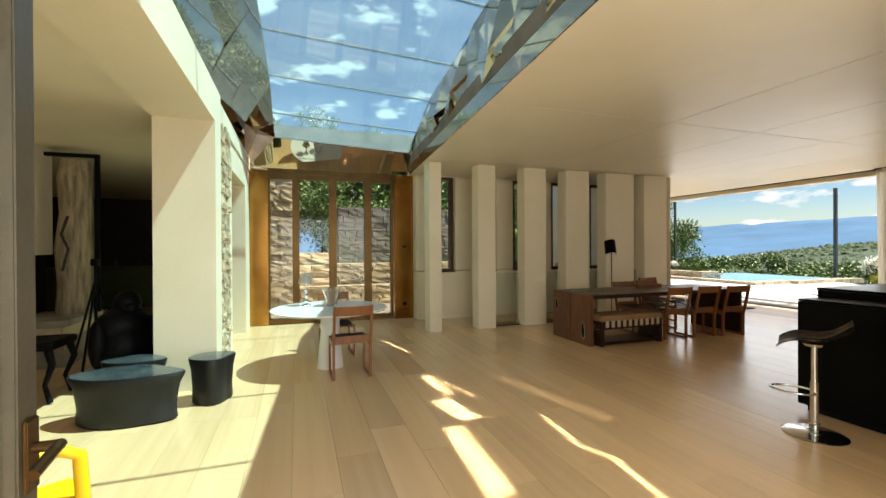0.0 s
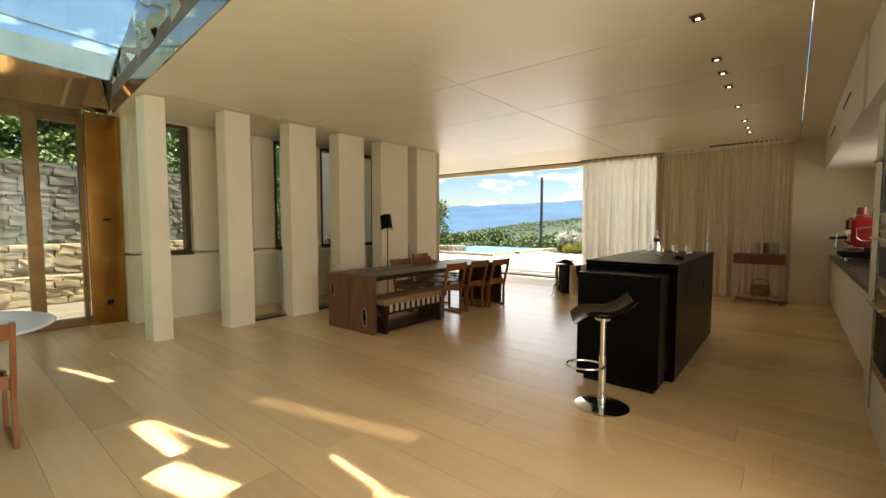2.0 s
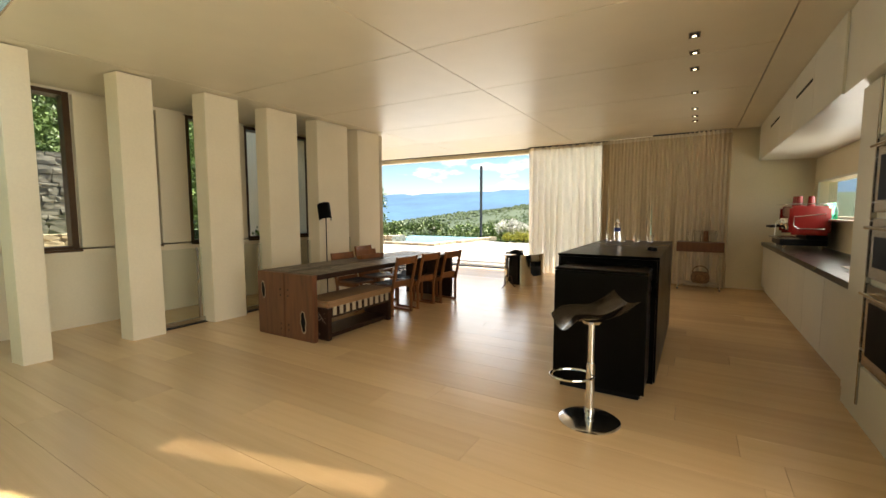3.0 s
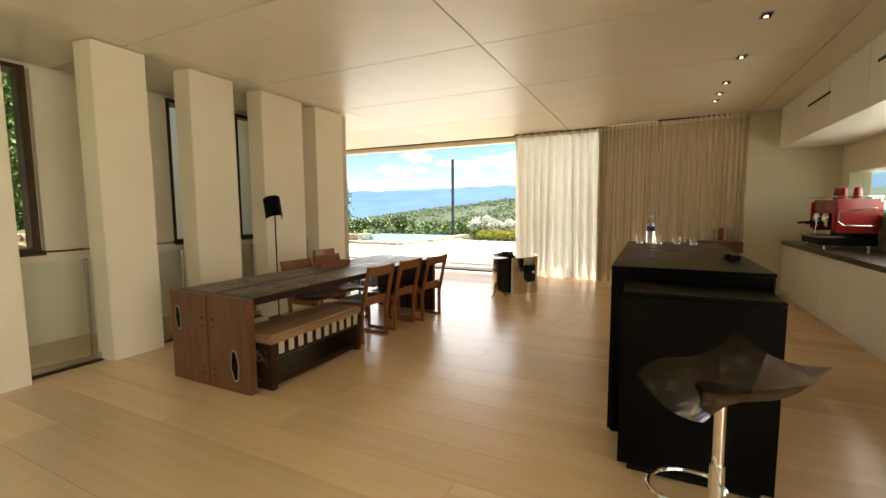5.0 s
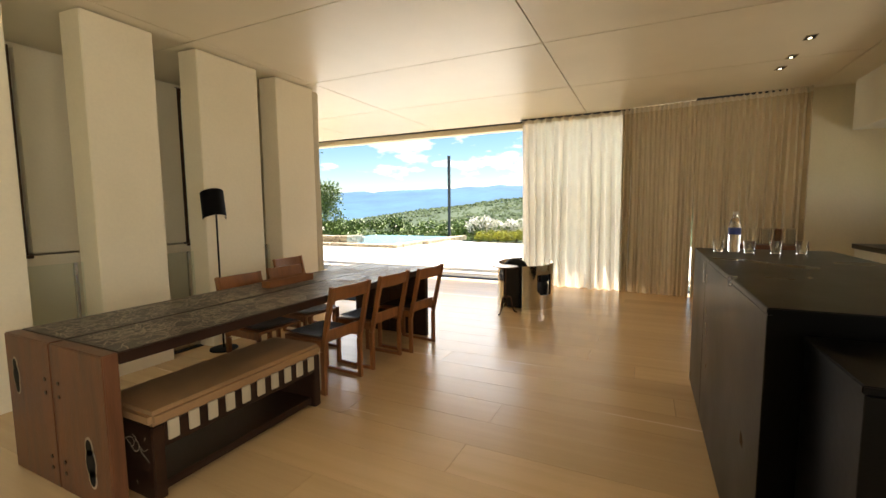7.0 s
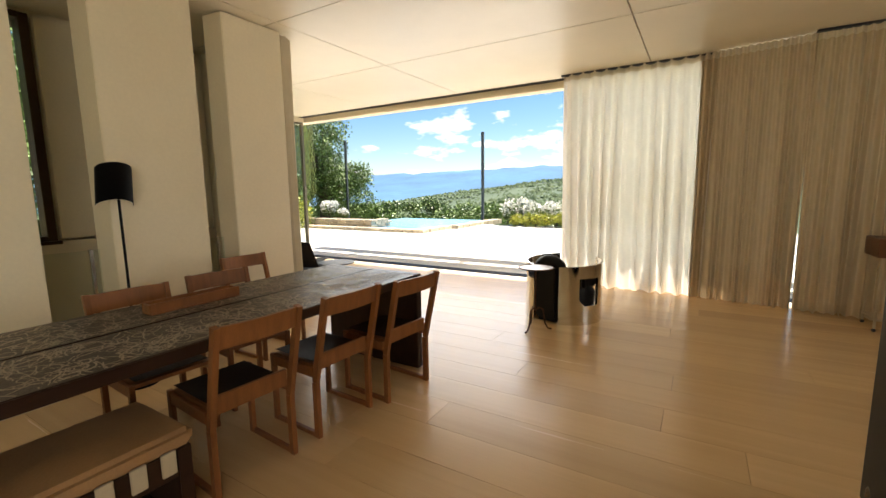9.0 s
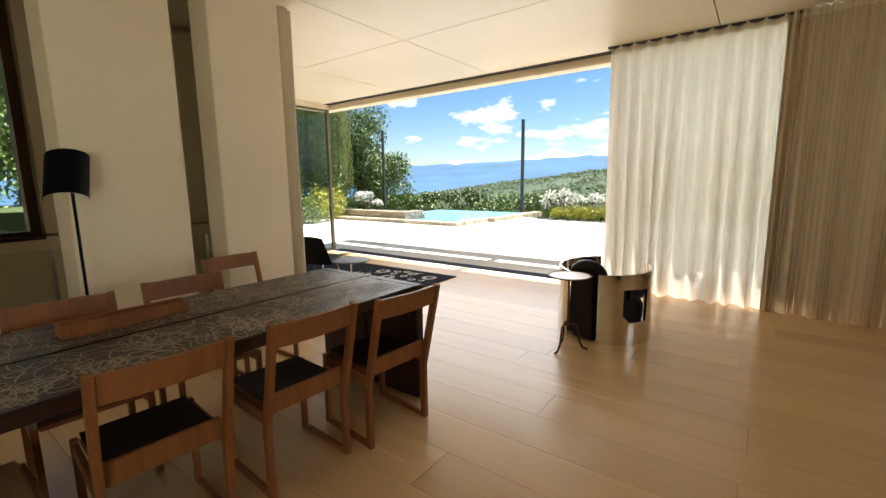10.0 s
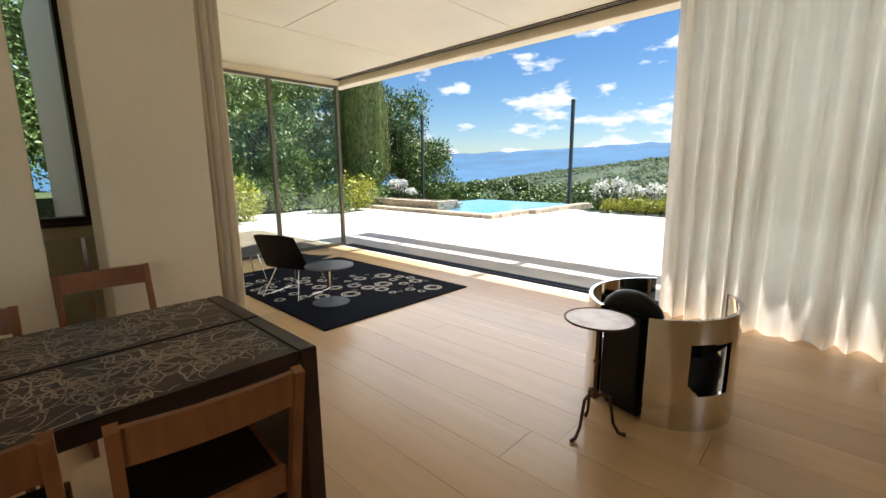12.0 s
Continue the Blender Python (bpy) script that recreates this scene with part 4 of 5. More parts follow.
for k, m in enumerate((CREAM, OAK, CREAM, CRYSTAL)):
    c = thing("glass_carafe", "clear glass jar on the trolley tray", "jar", (10.25, 1.48 + 0.13 * k, 0.9005), "jars on the trolley")
    part("glass", lathe(B(), [(0.045, 0), (0.05, 0.008), (0.06, 0.22), (0.057, 0.22), (0.046, 0.012)], seg=20), CLEAR, c, smooth=True)
    if m is not CRYSTAL:
        part("contents", lathe(B(), [(0.030, 0.012), (0.040, 0.02), (0.045, 0.19), (0.03, 0.21)], seg=16), m, c)

# ---- curtains ----
def curtain(parent, name, p0, p1, waves, amp, material, z1, seed, flare=1.0):
    """Hung cloth in uneven folds between two points on its rail."""
    rng = random.Random(seed)
    d = Vector((p1[0] - p0[0], p1[1] - p0[1], 0))
    length = d.length
    d.normalize()
    nrm = Vector((-d.y, d.x, 0))
    amps = [rng.uniform(0.25, 1.6) for _ in range(waves + 3)]
    shift = [rng.uniform(-0.3, 0.3) for _ in range(waves + 3)]
    sway = [rng.uniform(-0.03, 0.03) for _ in range(waves + 3)]

    def f(u, v):
        k = u * waves
        i, r = int(k), k - int(k)
        s = r * r * (3 - 2 * r)
        am = amps[i] * (1 - s) + amps[i + 1] * s
        sh = shift[i] * (1 - s) + shift[i + 1] * s
        sw = sway[i] * (1 - s) + sway[i + 1] * s
        top = 0.035 * math.sin(2 * math.pi * k * 1.0)
        low = amp * am * math.sin(2 * math.pi * (k + sh * v)) * flare
        w = min(1.0, v * 2.2)
        a = top * (1 - w) + low * w * (0.8 + 0.3 * v)
        p = Vector((p0[0], p0[1], 0)) + d * (u * length + sw * v) + nrm * a
        return (p.x, p.y, z1 - v * (z1 + 0.001))
    part("heading", grid_mesh(B(), waves * 12, 2, lambda u, v: f(u, 0.026 * v)), LINING, parent, smooth=True)
    part("hem", grid_mesh(B(), waves * 12, 2, lambda u, v: f(u, 0.972 + 0.028 * v)), material, parent, smooth=True)
    return part(name, grid_mesh(B(), waves * 12, 18, lambda u, v: f(u, 0.026 + 0.946 * v)), material, parent, smooth=True)


CU = thing("sheer_curtain", "sheer cream curtain drawn across the glass wall", "curtain")
sheer_at = lambda y: (10.90, y - 0.07)
curtain(CU, "cloth", sheer_at(5.38), sheer_at(3.52), 12, 0.06, SHEER, CEIL - 0.004, 5)
part("rail", box(B(), 10.87, 3.5, CEIL - 0.022, 10.93, 5.34, CEIL - 0.001), GREY, CU)
DR = thing("drape", "heavy beige drape in deep folds", "curtain", group="beige drapes")
curtain(DR, "cloth", (10.86, 3.62), (10.715, 2.572), 15, 0.062, DRAPE, CEIL - 0.004, 7)
DR2 = thing("drape", "heavy beige drape beside the plaster wall", "curtain", group="beige drapes")
curtain(DR2, "cloth", (10.70, 2.595), (10.54, 1.26), 18, 0.062, DRAPE, CEIL - 0.004, 9)
part("rail", box(B(), 10.60, 1.28, CEIL - 0.022, 10.66, 2.60, CEIL - 0.001), GREY, DR2)
DR3 = thing("gathered_curtain", "cream curtain gathered beside the last pier", "curtain")
curtain(DR3, "cloth", (7.655, 7.30), (7.80, 7.38), 3, 0.045, LINING, CEIL - 0.02, 12)

# ---- floor lamp by the piers ----
FL = thing("floor_lamp", "black floor lamp with a tilted half-round sheet shade", "lamp", (6.0, 7.10, 0))
part("base", lathe(B(), [(0.13, 0), (0.135, 0.004), (0.13, 0.014), (0.012, 0.02)], seg=32), BLACK, FL, smooth=True)
part("pole", cyl(B(), 0, 0, 0.02, 1.42, 0.009, seg=14), BLACK, FL, smooth=True)


def half_shade(radius):
    """A half-round sheet whose lower end swings out towards the room."""
    tilt, low = radians(24), Vector((-0.03, -0.035, 1.335))
    up, out = Vector((0.10, math.sin(tilt), math.cos(tilt))), Vector((0, -math.cos(tilt), math.sin(tilt)))

    def f(u, v):
        a = radians(-98 + 196 * u)
        p = low + up * (0.285 * v) + out * (radius * math.cos(a)) + Vector((1, 0, 0)) * (radius * math.sin(a))
        return (p.x, p.y, p.z)
    bm_ = grid_mesh(B(), 28, 4, f)
    bmesh.ops.solidify(bm_, geom=bm_.faces[:], thickness=0.002)
    return bm_


part("shade", half_shade(0.108), BLACK, FL, "black metal half-round shade", smooth=True)
part("lining", half_shade(0.104), WHITE_LACQ, FL, "white inside of the shade", smooth=True)
bm = B()
rod(bm, (0, 0, 1.41), (-0.01, -0.085, 1.47), 0.007)
part("bracket", bm, BLACK, FL)
FL.matrix_world = pose(6.0, 7.10, 0, 0, 0, -15)

# ---- steel armchair and side table ----
AC = thing("armchair", "drum armchair of polished steel and black leather", "armchair", (9.24, 4.86, 0))


def shell(a0, a1, hole):
    bm = B()
    n, m_ = 150, 90
    def f(u, v):
        a = radians(a0 + (a1 - a0) * u)
        slope = 0.61 + 0.04 * u
        return (0.45 * math.cos(a), 0.47 * math.sin(a), v * slope)
    grid_mesh(bm, n, m_, f)
    kill = []
    for fc in bm.faces:
        c = fc.calc_center_median()
        a = math.degrees(math.atan2(c.y, c.x)) % 360
        u = (a - a0) / (a1 - a0)
        if hole[0] < u < hole[1] and 0.20 + 0.9 * max(0, 0.32 - u) + 0.35 * max(0, u - 0.50) < c.z < 0.49:
            kill.append(fc)
    bmesh.ops.delete(bm, geom=kill, context="FACES")
    bmesh.ops.solidify(bm, geom=bm.faces[:], thickness=0.026)
    return bm


part("side_shell", shell(200, 325, (0.25, 0.53)), POLISHED, AC, "polished steel side shell with a cut-out", smooth=True)
part("side_shell", shell(160, 35, (0.20, 0.68)), POLISHED, AC, "polished steel side shell with a cut-out", smooth=True)
part("back_cushion", box(B(), -0.45, -0.165, 0.012, -0.28, 0.165, 0.64, 0.045), BLACK_LEATHER, AC, "black leather back cushion", smooth=True)
bm = B()
tube(bm, [(-0.35, 0.20 * k / 6 * 1.0, 0.655 - 0.0022 * k * k) for k in range(-6, 7)], [0.03, 0.05, 0.058, 0.062, 0.064, 0.065, 0.065, 0.065, 0.064, 0.062, 0.058, 0.05, 0.03], 16)
part("head_roll", bm, BLACK_LEATHER, AC, "padded black leather roll", smooth=True)
part("seat_cushion", lathe(B(), [(0.30, 0.03), (0.37, 0.06), (0.38, 0.30), (0.33, 0.37), (0.2, 0.38)], seg=40), BLACK_LEATHER, AC, "black leather seat cushion", smooth=True)
for s in (-1, 1):
    part("arm_cushion", box(B(), -0.16, s * 0.30 - 0.045, 0.34, 0.26, s * 0.30 + 0.045, 0.52, 0.035), BLACK_LEATHER, AC, smooth=True)

AC.matrix_world = pose(9.26, 4.80, 0, 0, 0, -14) @ Matrix.Diagonal((0.86, 0.86, 1.0, 1.0))

SI = thing("side_table", "small round iron tripod side table with worn top", "table", (8.605, 4.91, 0))
WORN = mat("worn_copper_top", (0.42, 0.34, 0.25), 0.3, metal=0.55, vary=0.25, scale=9, bump=0.05, second=(0.25, 0.15, 0.08))
RUST = mat("rusty_iron", (0.13, 0.065, 0.035), 0.6, metal=0.5, vary=0.3, scale=20, bump=0.3)
part("tabletop", lathe(B(), [(0.155, 0.632), (0.168, 0.634), (0.168, 0.642)], seg=48), WORN, SI, "worn grey-brown metal top", smooth=True)
part("rim", tube(B(), [(0.168 * math.cos(0.1309 * k), 0.168 * math.sin(0.1309 * k), 0.640) for k in range(49)], 0.0055), RUST, SI)
part("stem", cyl(B(), 0, 0, 0.20, 0.632, 0.009, seg=12), RUST, SI)
part("knuckle", lathe(B(), [(0.009, 0.40), (0.016, 0.405), (0.016, 0.415), (0.009, 0.42)], seg=14), RUST, SI)
for a in (165, 300, 40):
    ca, sa = math.cos(radians(a)), math.sin(radians(a))
    pts = [(0.0, 0.205), (0.04, 0.232), (0.075, 0.215), (0.088, 0.15), (0.10, 0.07), (0.13, 0.018), (0.165, 0.010)]
    leg = part("leg", tube(B(), [(r * ca, r * sa, z) for r, z in pts], [0.008, 0.009, 0.009, 0.008, 0.008, 0.009, 0.011]), RUST, SI, smooth=True)

# ---- rug corner ----
RG = thing("rug", "navy rug scattered with cream ring motifs", "rug")
part("body", box(B(), 8.42, 7.27, 0.001, 10.36, 10.02, 0.014, 0.004), RUG, RG)
rng = random.Random(21)
placed = []
for _ in range(420):
    x, y = rng.uniform(8.5, 10.25), rng.uniform(7.5, 9.9)
    r = rng.choice((0.03, 0.045, 0.06, 0.085, 0.11))
    if abs((y - 7.9) - (10.1 - x) * 0.75) > 0.55 + 0.12 * rng.random() or any((x - a) ** 2 + (y - b) ** 2 < (r + c + 0.012) ** 2 for a, b, c in placed):
        continue
    placed.append((x, y, r))
    if len(placed) > 62:
        break
for x, y, r in placed:
    bm = B()
    n = 26
    for ro, ri in ((r, r * 0.80), (r * 0.68, r * 0.52)):
        if ro < 0.028:
            continue
        va = [(bm.verts.new((x + ro * (1 + 0.05 * math.sin(5 * k)) * math.cos(6.28319 * k / n), y + ro * (1 + 0.05 * math.cos(4 * k)) * math.sin(6.28319 * k / n), 0.0155)), bm.verts.new((x + ri * math.cos(6.28319 * k / n), y + ri * math.sin(6.28319 * k / n), 0.0155))) for k in range(n)]
        for k in range(n):
            a, b = va[k], va[(k + 1) % n]
            bm.faces.new((a[0], b[0], b[1], a[1]))
    part("ring_motif", bm, RUG_WHITE, RG)

LT = thing("low_table", "round dark grey pedestal table on the rug", "table", (8.90, 7.93, 0.0155))
part("foot_disc", lathe(B(), [(0.19, 0), (0.195, 0.004), (0.19, 0.012), (0.02, 0.016)], seg=44), GREY, LT, smooth=True)
part("stem", cyl(B(), 0, 0, 0.016, 0.395, 0.010, seg=14), CHROME, LT)
part("tabletop", lathe(B(), [(0.24, 0.395), (0.25, 0.398), (0.25, 0.410), (0.24, 0.413)], seg=52), GREY, LT, "dark grey round top", smooth=True)


def lounge_chair(x, y, turn, seat_mat):
    c = thing("lounge_chair", "black low lounge chair on wire sled legs", "chair", (x, y, 0.0155), "lounge chairs", turn)
    def f(u, v):
        w = (u - 0.5) * 0.58
        if v < 0.5:
            t_ = v / 0.5
            return (0.30 - 0.50 * t_, w, 0.385 - 0.06 * t_ + 0.03 * (2 * abs(u - 0.5)) ** 2)
        t_ = (v - 0.5) / 0.5
        return (-0.20 - 0.17 * t_ + 0.05 * (2 * abs(u - 0.5)) ** 2, w * (1.08 - 0.10 * t_), 0.325 + 0.40 * t_ - 0.03 * (2 * abs(u - 0.5)) ** 3 * t_)
    bm = B()
    grid_mesh(bm, 12, 18, f)
    bmesh.ops.solidify(bm, geom=bm.faces[:], thickness=0.028)
    part("shell", bm, seat_mat, c, "black upholstered shell", smooth=True)
    for s in (-1, 1):
        part("sled_leg", tube(B(), [(0.16, s * 0.16, 0.36), (0.22, s * 0.25, 0.008), (-0.28, s * 0.25, 0.008), (-0.14, s * 0.16, 0.32)], 0.007), CHROME, c, "thin chrome sled leg", smooth=True)
    return c


lounge_chair(8.86, 8.56, 20, BLACK_LEATHER)
lounge_chair(8.62, 9.55, -5, mat("grey_felt", (0.16, 0.17, 0.18), 0.9, vary=0.1))

# ---- round marble table ----
RT = thing("round_table", "round white marble table on a tapered column", "table", (0.43, 5.70, 0))
part("tabletop", lathe(B(), [(0.60, 0.695), (0.70, 0.722), (0.712, 0.735), (0.70, 0.745)], seg=80), MARBLE, RT, "white marble top", smooth=True)
part("column", lathe(B(), [(0.165, 0.0), (0.165, 0.01), (0.115, 0.45), (0.12, 0.66), (0.20, 0.695)], seg=44), MARBLE, RT, smooth=True)
LA = thing("table_lamp", "silver table lamp with a pleated metallic shade", "lamp", (0.15, 5.98, 0.7455))
SILVER = mat("silver_shade", (0.62, 0.58, 0.52), 0.28, metal=0.9, vary=0.1)
part("foot", lathe(B(), [(0.065, 0), (0.06, 0.008), (0.02, 0.02), (0.012, 0.03)], seg=28), CRYSTAL, LA, smooth=True)
part("stem", lathe(B(), [(0.012, 0.03), (0.024, 0.06), (0.010, 0.09), (0.022, 0.13), (0.010, 0.16), (0.026, 0.20), (0.010, 0.25), (0.014, 0.30)], seg=24), CHROME, LA, smooth=True)
part("shade", lathe(B(), [(0.095, 0.29), (0.097, 0.292), (0.058, 0.42), (0.055, 0.42)], seg=64, wobble=lambda a: 1 + 0.03 * math.cos(24 * a)), SILVER, LA)
VA = thing("crystal_vase", "wide fluted clear crystal vase, empty", "vase", (0.46, 5.86, 0.7455))
part("bowl", lathe(B(), [(0.062, 0.0005), (0.068, 0.008), (0.088, 0.12), (0.118, 0.23), (0.110, 0.23), (0.078, 0.12), (0.054, 0.022)], seg=60, wobble=lambda a: 1 + 0.035 * math.cos(12 * a)), CRYSTAL, VA, smooth=True)

# ---- dark ceramic tubs by the white pier ----
def tub(x, y, rx, ry, h, turn, seed):
    rng_ = random.Random(seed)
    ph = rng_.uniform(0, 6)
    t = thing("ceramic_stool", "dark glazed ceramic block stool", "stool", (x, y, 0), "dark ceramic stools", turn)
    wob = lambda a: 1 + 0.07 * math.cos(3 * a + ph) + 0.05 * math.cos(4 * a)
    bm = lathe(B(), [(0.80, 0.0), (0.86, 0.02), (0.84, h * 0.35), (0.90, h * 0.75), (1.0, h - 0.012), (0.985, h)], seg=36, wobble=wob)
    bmesh.ops.scale(bm, vec=(rx, ry, 1), verts=bm.verts)
    part("body", bm, TUB, t, smooth=True)
    bm = lathe(B(), [(0.95, h + 0.0008), (0.96, h + 0.003), (0.90, h + 0.004)], seg=36, wobble=wob)
    bmesh.ops.scale(bm, vec=(rx, ry, 1), verts=bm.verts)
    part("glazed_top", bm, mat("slate_glaze", (0.055, 0.07, 0.075), 0.18, vary=0.25, scale=6, bump=0.1), t, "slate blue glazed top", smooth=True)


tub(-1.37, 4.56, 0.44, 0.24, 0.42, -12, 1)
tub(-0.76, 4.86, 0.20, 0.19, 0.44, 25, 2)
tub(-1.46, 5.06, 0.27, 0.17, 0.42, -8, 3)

# ---- living room in shade ----
bm = B()
for c, r in (((0, 0, 0.34), (0.27, 0.25, 0.36)), ((0, -0.02, 0.62), (0.25, 0.19, 0.22)), ((0.02, -0.05, 0.88), (0.12, 0.14, 0.14)), ((0.02, -0.16, 0.84), (0.07, 0.06, 0.06)), ((-0.24, -0.08, 0.45), (0.08, 0.10, 0.28)), ((0.24, -0.08, 0.45), (0.08, 0.10, 0.28)), ((-0.15, -0.24, 0.14), (0.11, 0.19, 0.13)), ((0.15, -0.24, 0.14), (0.11, 0.19, 0.13))):
    bmesh.ops.create_icosphere(bm, subdivisions=3, radius=1.0, matrix=Matrix.LocRotScale(c, None, r))
bmesh.ops.scale(bm, vec=(1.1, 1.1, 1.0), verts=bm.verts)
bmesh.ops.rotate(bm, cent=(0, 0, 0), matrix=Matrix.Rotation(radians(35), 3, "Z"), verts=bm.verts)
bmesh.ops.translate(bm, vec=(-1.85, 5.98, 0.0), verts=bm.verts)
GS = solid("animal_statue", bm, BLACK, "black seated animal statue on the floor", "statue", smooth=True)
BT2 = thing("black_console", "black table on curved legs near the statue", "table", (-2.60, 5.48, 0))
part("tabletop", box(B(), -0.42, -0.25, 0.52, 0.42, 0.25, 0.60, 0.015), BLACK, BT2)
for sx in (-1, 1):
    for sy in (-1, 1):
        part("leg", tube(B(), [(sx * 0.36, sy * 0.20, 0.53), (sx * 0.40, sy * 0.22, 0.38), (sx * 0.33, sy * 0.19, 0.18), (sx * 0.38, sy * 0.21, 0.01)], [0.035, 0.03, 0.02, 0.025]), BLACK, BT2, smooth=True)
FP = thing("fireplace", "white fireplace hood above a stone hearth", "fireplace")
part("hood", box(B(), -4.9, 7.0, 1.42, -3.42, 7.75, 2.975, 0.01), PLASTER, FP)
part("firebox", box(B(), -4.9, 7.15, 0.62, -3.50, 7.75, 1.415), BLACK, FP)
part("hearth_slab", box(B(), -5.0, 6.7, 0.52, -2.85, 7.80, 0.60, 0.006), STONE_GREY, FP)
for k in range(4):
    part("hearth_block", box(B(), -4.95 + 0.52 * k, 6.75, 0.36, -4.46 + 0.52 * k, 7.75, 0.518, 0.01), STONE, FP)
part("hearth_base", box(B(), -4.95, 6.8, 0.0, -2.9, 7.75, 0.358), STONE_GREY, FP)
FP.matrix_world = pose(0.15, 0.0, 0)
DWD = thing("driftwood_slab", "pale weathered driftwood slab held by a black frame", "sculpture", (-2.95, 7.55, 0.6005))
PALE = mat("pale_driftwood", (0.42, 0.34, 0.22), 0.8, vary=0.3, scale=5, bump=0.5, fine=25, stretch=(4, 4, 0.5))
part("slab", tube(B(), [(0.0, 0, 0.0), (0.02, 0, 0.4), (0.01, 0, 0.9), (0.04, 0, 1.4), (0.02, 0, 1.9), (0.03, 0, 2.15)], [0.21, 0.20, 0.22, 0.19, 0.20, 0.16], 12), PALE, DWD, smooth=True)
part("knot", tube(B(), [(-0.04, -0.215, 0.6), (0.03, -0.222, 0.9), (-0.05, -0.222, 1.1), (0.02, -0.205, 1.35)], 0.018), DARK_WOOD, DWD)
part("frame_upright", box(B(), 0.26, -0.03, 0.0, 0.31, 0.03, 2.2), BLACK, DWD)
part("frame_arm", box(B(), -0.5, -0.03, 2.201, 0.31, 0.03, 2.25), BLACK, DWD)
TP = thing("tripod", "black tripod standing in the dark living room", "tripod", (-2.40, 6.75, 0))
part("column", cyl(B(), 0, 0, 0.5, 1.28, 0.018), BLACK, TP)
part("head", box(B(), -0.04, -0.05, 1.281, 0.04, 0.05, 1.37, 0.008), BLACK, TP)
for a in (30, 150, 270):
    part("leg", rod(B(), (0.01 * math.cos(radians(a)), 0.01 * math.sin(radians(a)), 1.08), (0.38 * math.cos(radians(a)), 0.38 * math.sin(radians(a)), 0.0), 0.014), BLACK, TP)
SB = thing("long_sideboard", "low dark sideboard with bottles in the far dark", "sideboard", (-4.5, 13.6, 0))
part("body", box(B(), -2.2, -0.3, 0.0, 3.0, 0.3, 1.0, 0.01), DARK_WOOD, SB)
for k in range(3):
    part("drawer_front", box(B(), -2.15 + 1.72 * k, -0.32, 0.06, -0.48 + 1.72 * k, -0.301, 0.95, 0.005), RED_WOOD, SB)
for k in range(7):
    b = thing("bottle", "small glass bottle on the far sideboard", "bottle", (-5.6 + 0.55 * k, 13.6, 1.0005), "bottles on the sideboard")
    part("glass", lathe(B(), [(0.05, 0), (0.055, 0.01), (0.05, 0.18), (0.02, 0.24), (0.02, 0.30)], seg=14), CLEAR, b, smooth=True)

# ---- entrance leaf and yellow chair ----
EN = tagged(new("door_2"), "open glazed entrance door in dark bronze", "door", "", "structure")
part("stile", box(B(), -0.765, 1.30, 0.01, -0.705, 1.38, 2.85, 0.004), POST_METAL, EN)
part("stile", box(B(), -0.765, 0.10, 0.01, -0.705, 0.18, 2.85, 0.004), POST_METAL, EN)
part("top_rail", box(B(), -0.76, 0.18, 2.77, -0.71, 1.30, 2.85), POST_METAL, EN)
part("bottom_rail", box(B(), -0.76, 0.18, 0.01, -0.71, 1.30, 0.12), POST_METAL, EN)
part("pane", box(B(), -0.739, 0.18, 0.12, -0.731, 1.30, 2.77), PANE, EN)
bm = B()
box(bm, -0.704, 1.315, 0.93, -0.694, 1.365, 1.10, 0.003)
rod(bm, (-0.695, 1.34, 1.03), (-0.64, 1.34, 1.03), 0.013)
tube(bm, [(-0.645, 1.345, 1.03), (-0.64, 1.30, 1.03), (-0.64, 1.22, 1.015)], 0.013)
part("door_handle", bm, BRONZE_FRAME, EN)
EN.matrix_world = pose(0.146, 0.09, 0)
YC = thing("child_chair", "small yellow plastic child's chair", "chair", (-1.14, 2.72, 0), turn=-150)
part("seat", box(B(), -0.15, -0.15, 0.27, 0.15, 0.15, 0.30, 0.012), YELLOW, YC, smooth=True)
bm = B()
tube(bm, [(-0.14, 0.14, 0.0), (-0.145, 0.15, 0.30), (-0.13, 0.17, 0.52), (-0.06, 0.18, 0.57), (0.06, 0.18, 0.57), (0.13, 0.17, 0.52), (0.145, 0.15, 0.30), (0.14, 0.14, 0.0)], 0.030, 10)
part("back_frame", bm, YELLOW, YC, smooth=True)
for x in (-0.135, 0.135):
    part("front_leg", rod(B(), (x, -0.13, 0.27), (x * 1.15, -0.15, 0.0), 0.028, 10, 0.024), YELLOW, YC, smooth=True)

# ---- outside: terrace, pool, garden ----
structure("terrace", box(B(), 11.22, -14, -0.25, 20.8, 18.4, -0.012), TERRACE, "pale limestone terrace in full sun", "pavement")
structure("patio", box(B(), -6, 9.3, -0.25, 11.2, 16.0, -0.015), TERRACE, "pale stone patio behind the bronze door", "pavement")
structure("sill", box(B(), 11.01, -0.4, -0.2, 11.215, 11.0, -0.008), TERRACE, "pale stone threshold of the glass wall", "trim")

# shade louvres above the glass wall
LV = thing("louvre", "pale louvre canopy above the terrace edge", "canopy")
for x0, x1 in ((11.43, 13.0), (13.33, 14.07), (14.30, 14.75)):
    part("blade", box(B(), x0, -0.4, 4.30, x1, 11.3, 4.38, 0.01), PLASTER, LV)
for y in (0.0, 3.4, 6.8, 9.6, 11.2):
    part("beam", box(B(), 11.43, y - 0.06, 4.385, 14.75, y + 0.06, 4.55), PLASTER, LV)
    part("bracket", box(B(), 11.43, y - 0.06, 3.3, 11.50, y + 0.06, 4.29), PLASTER, LV)

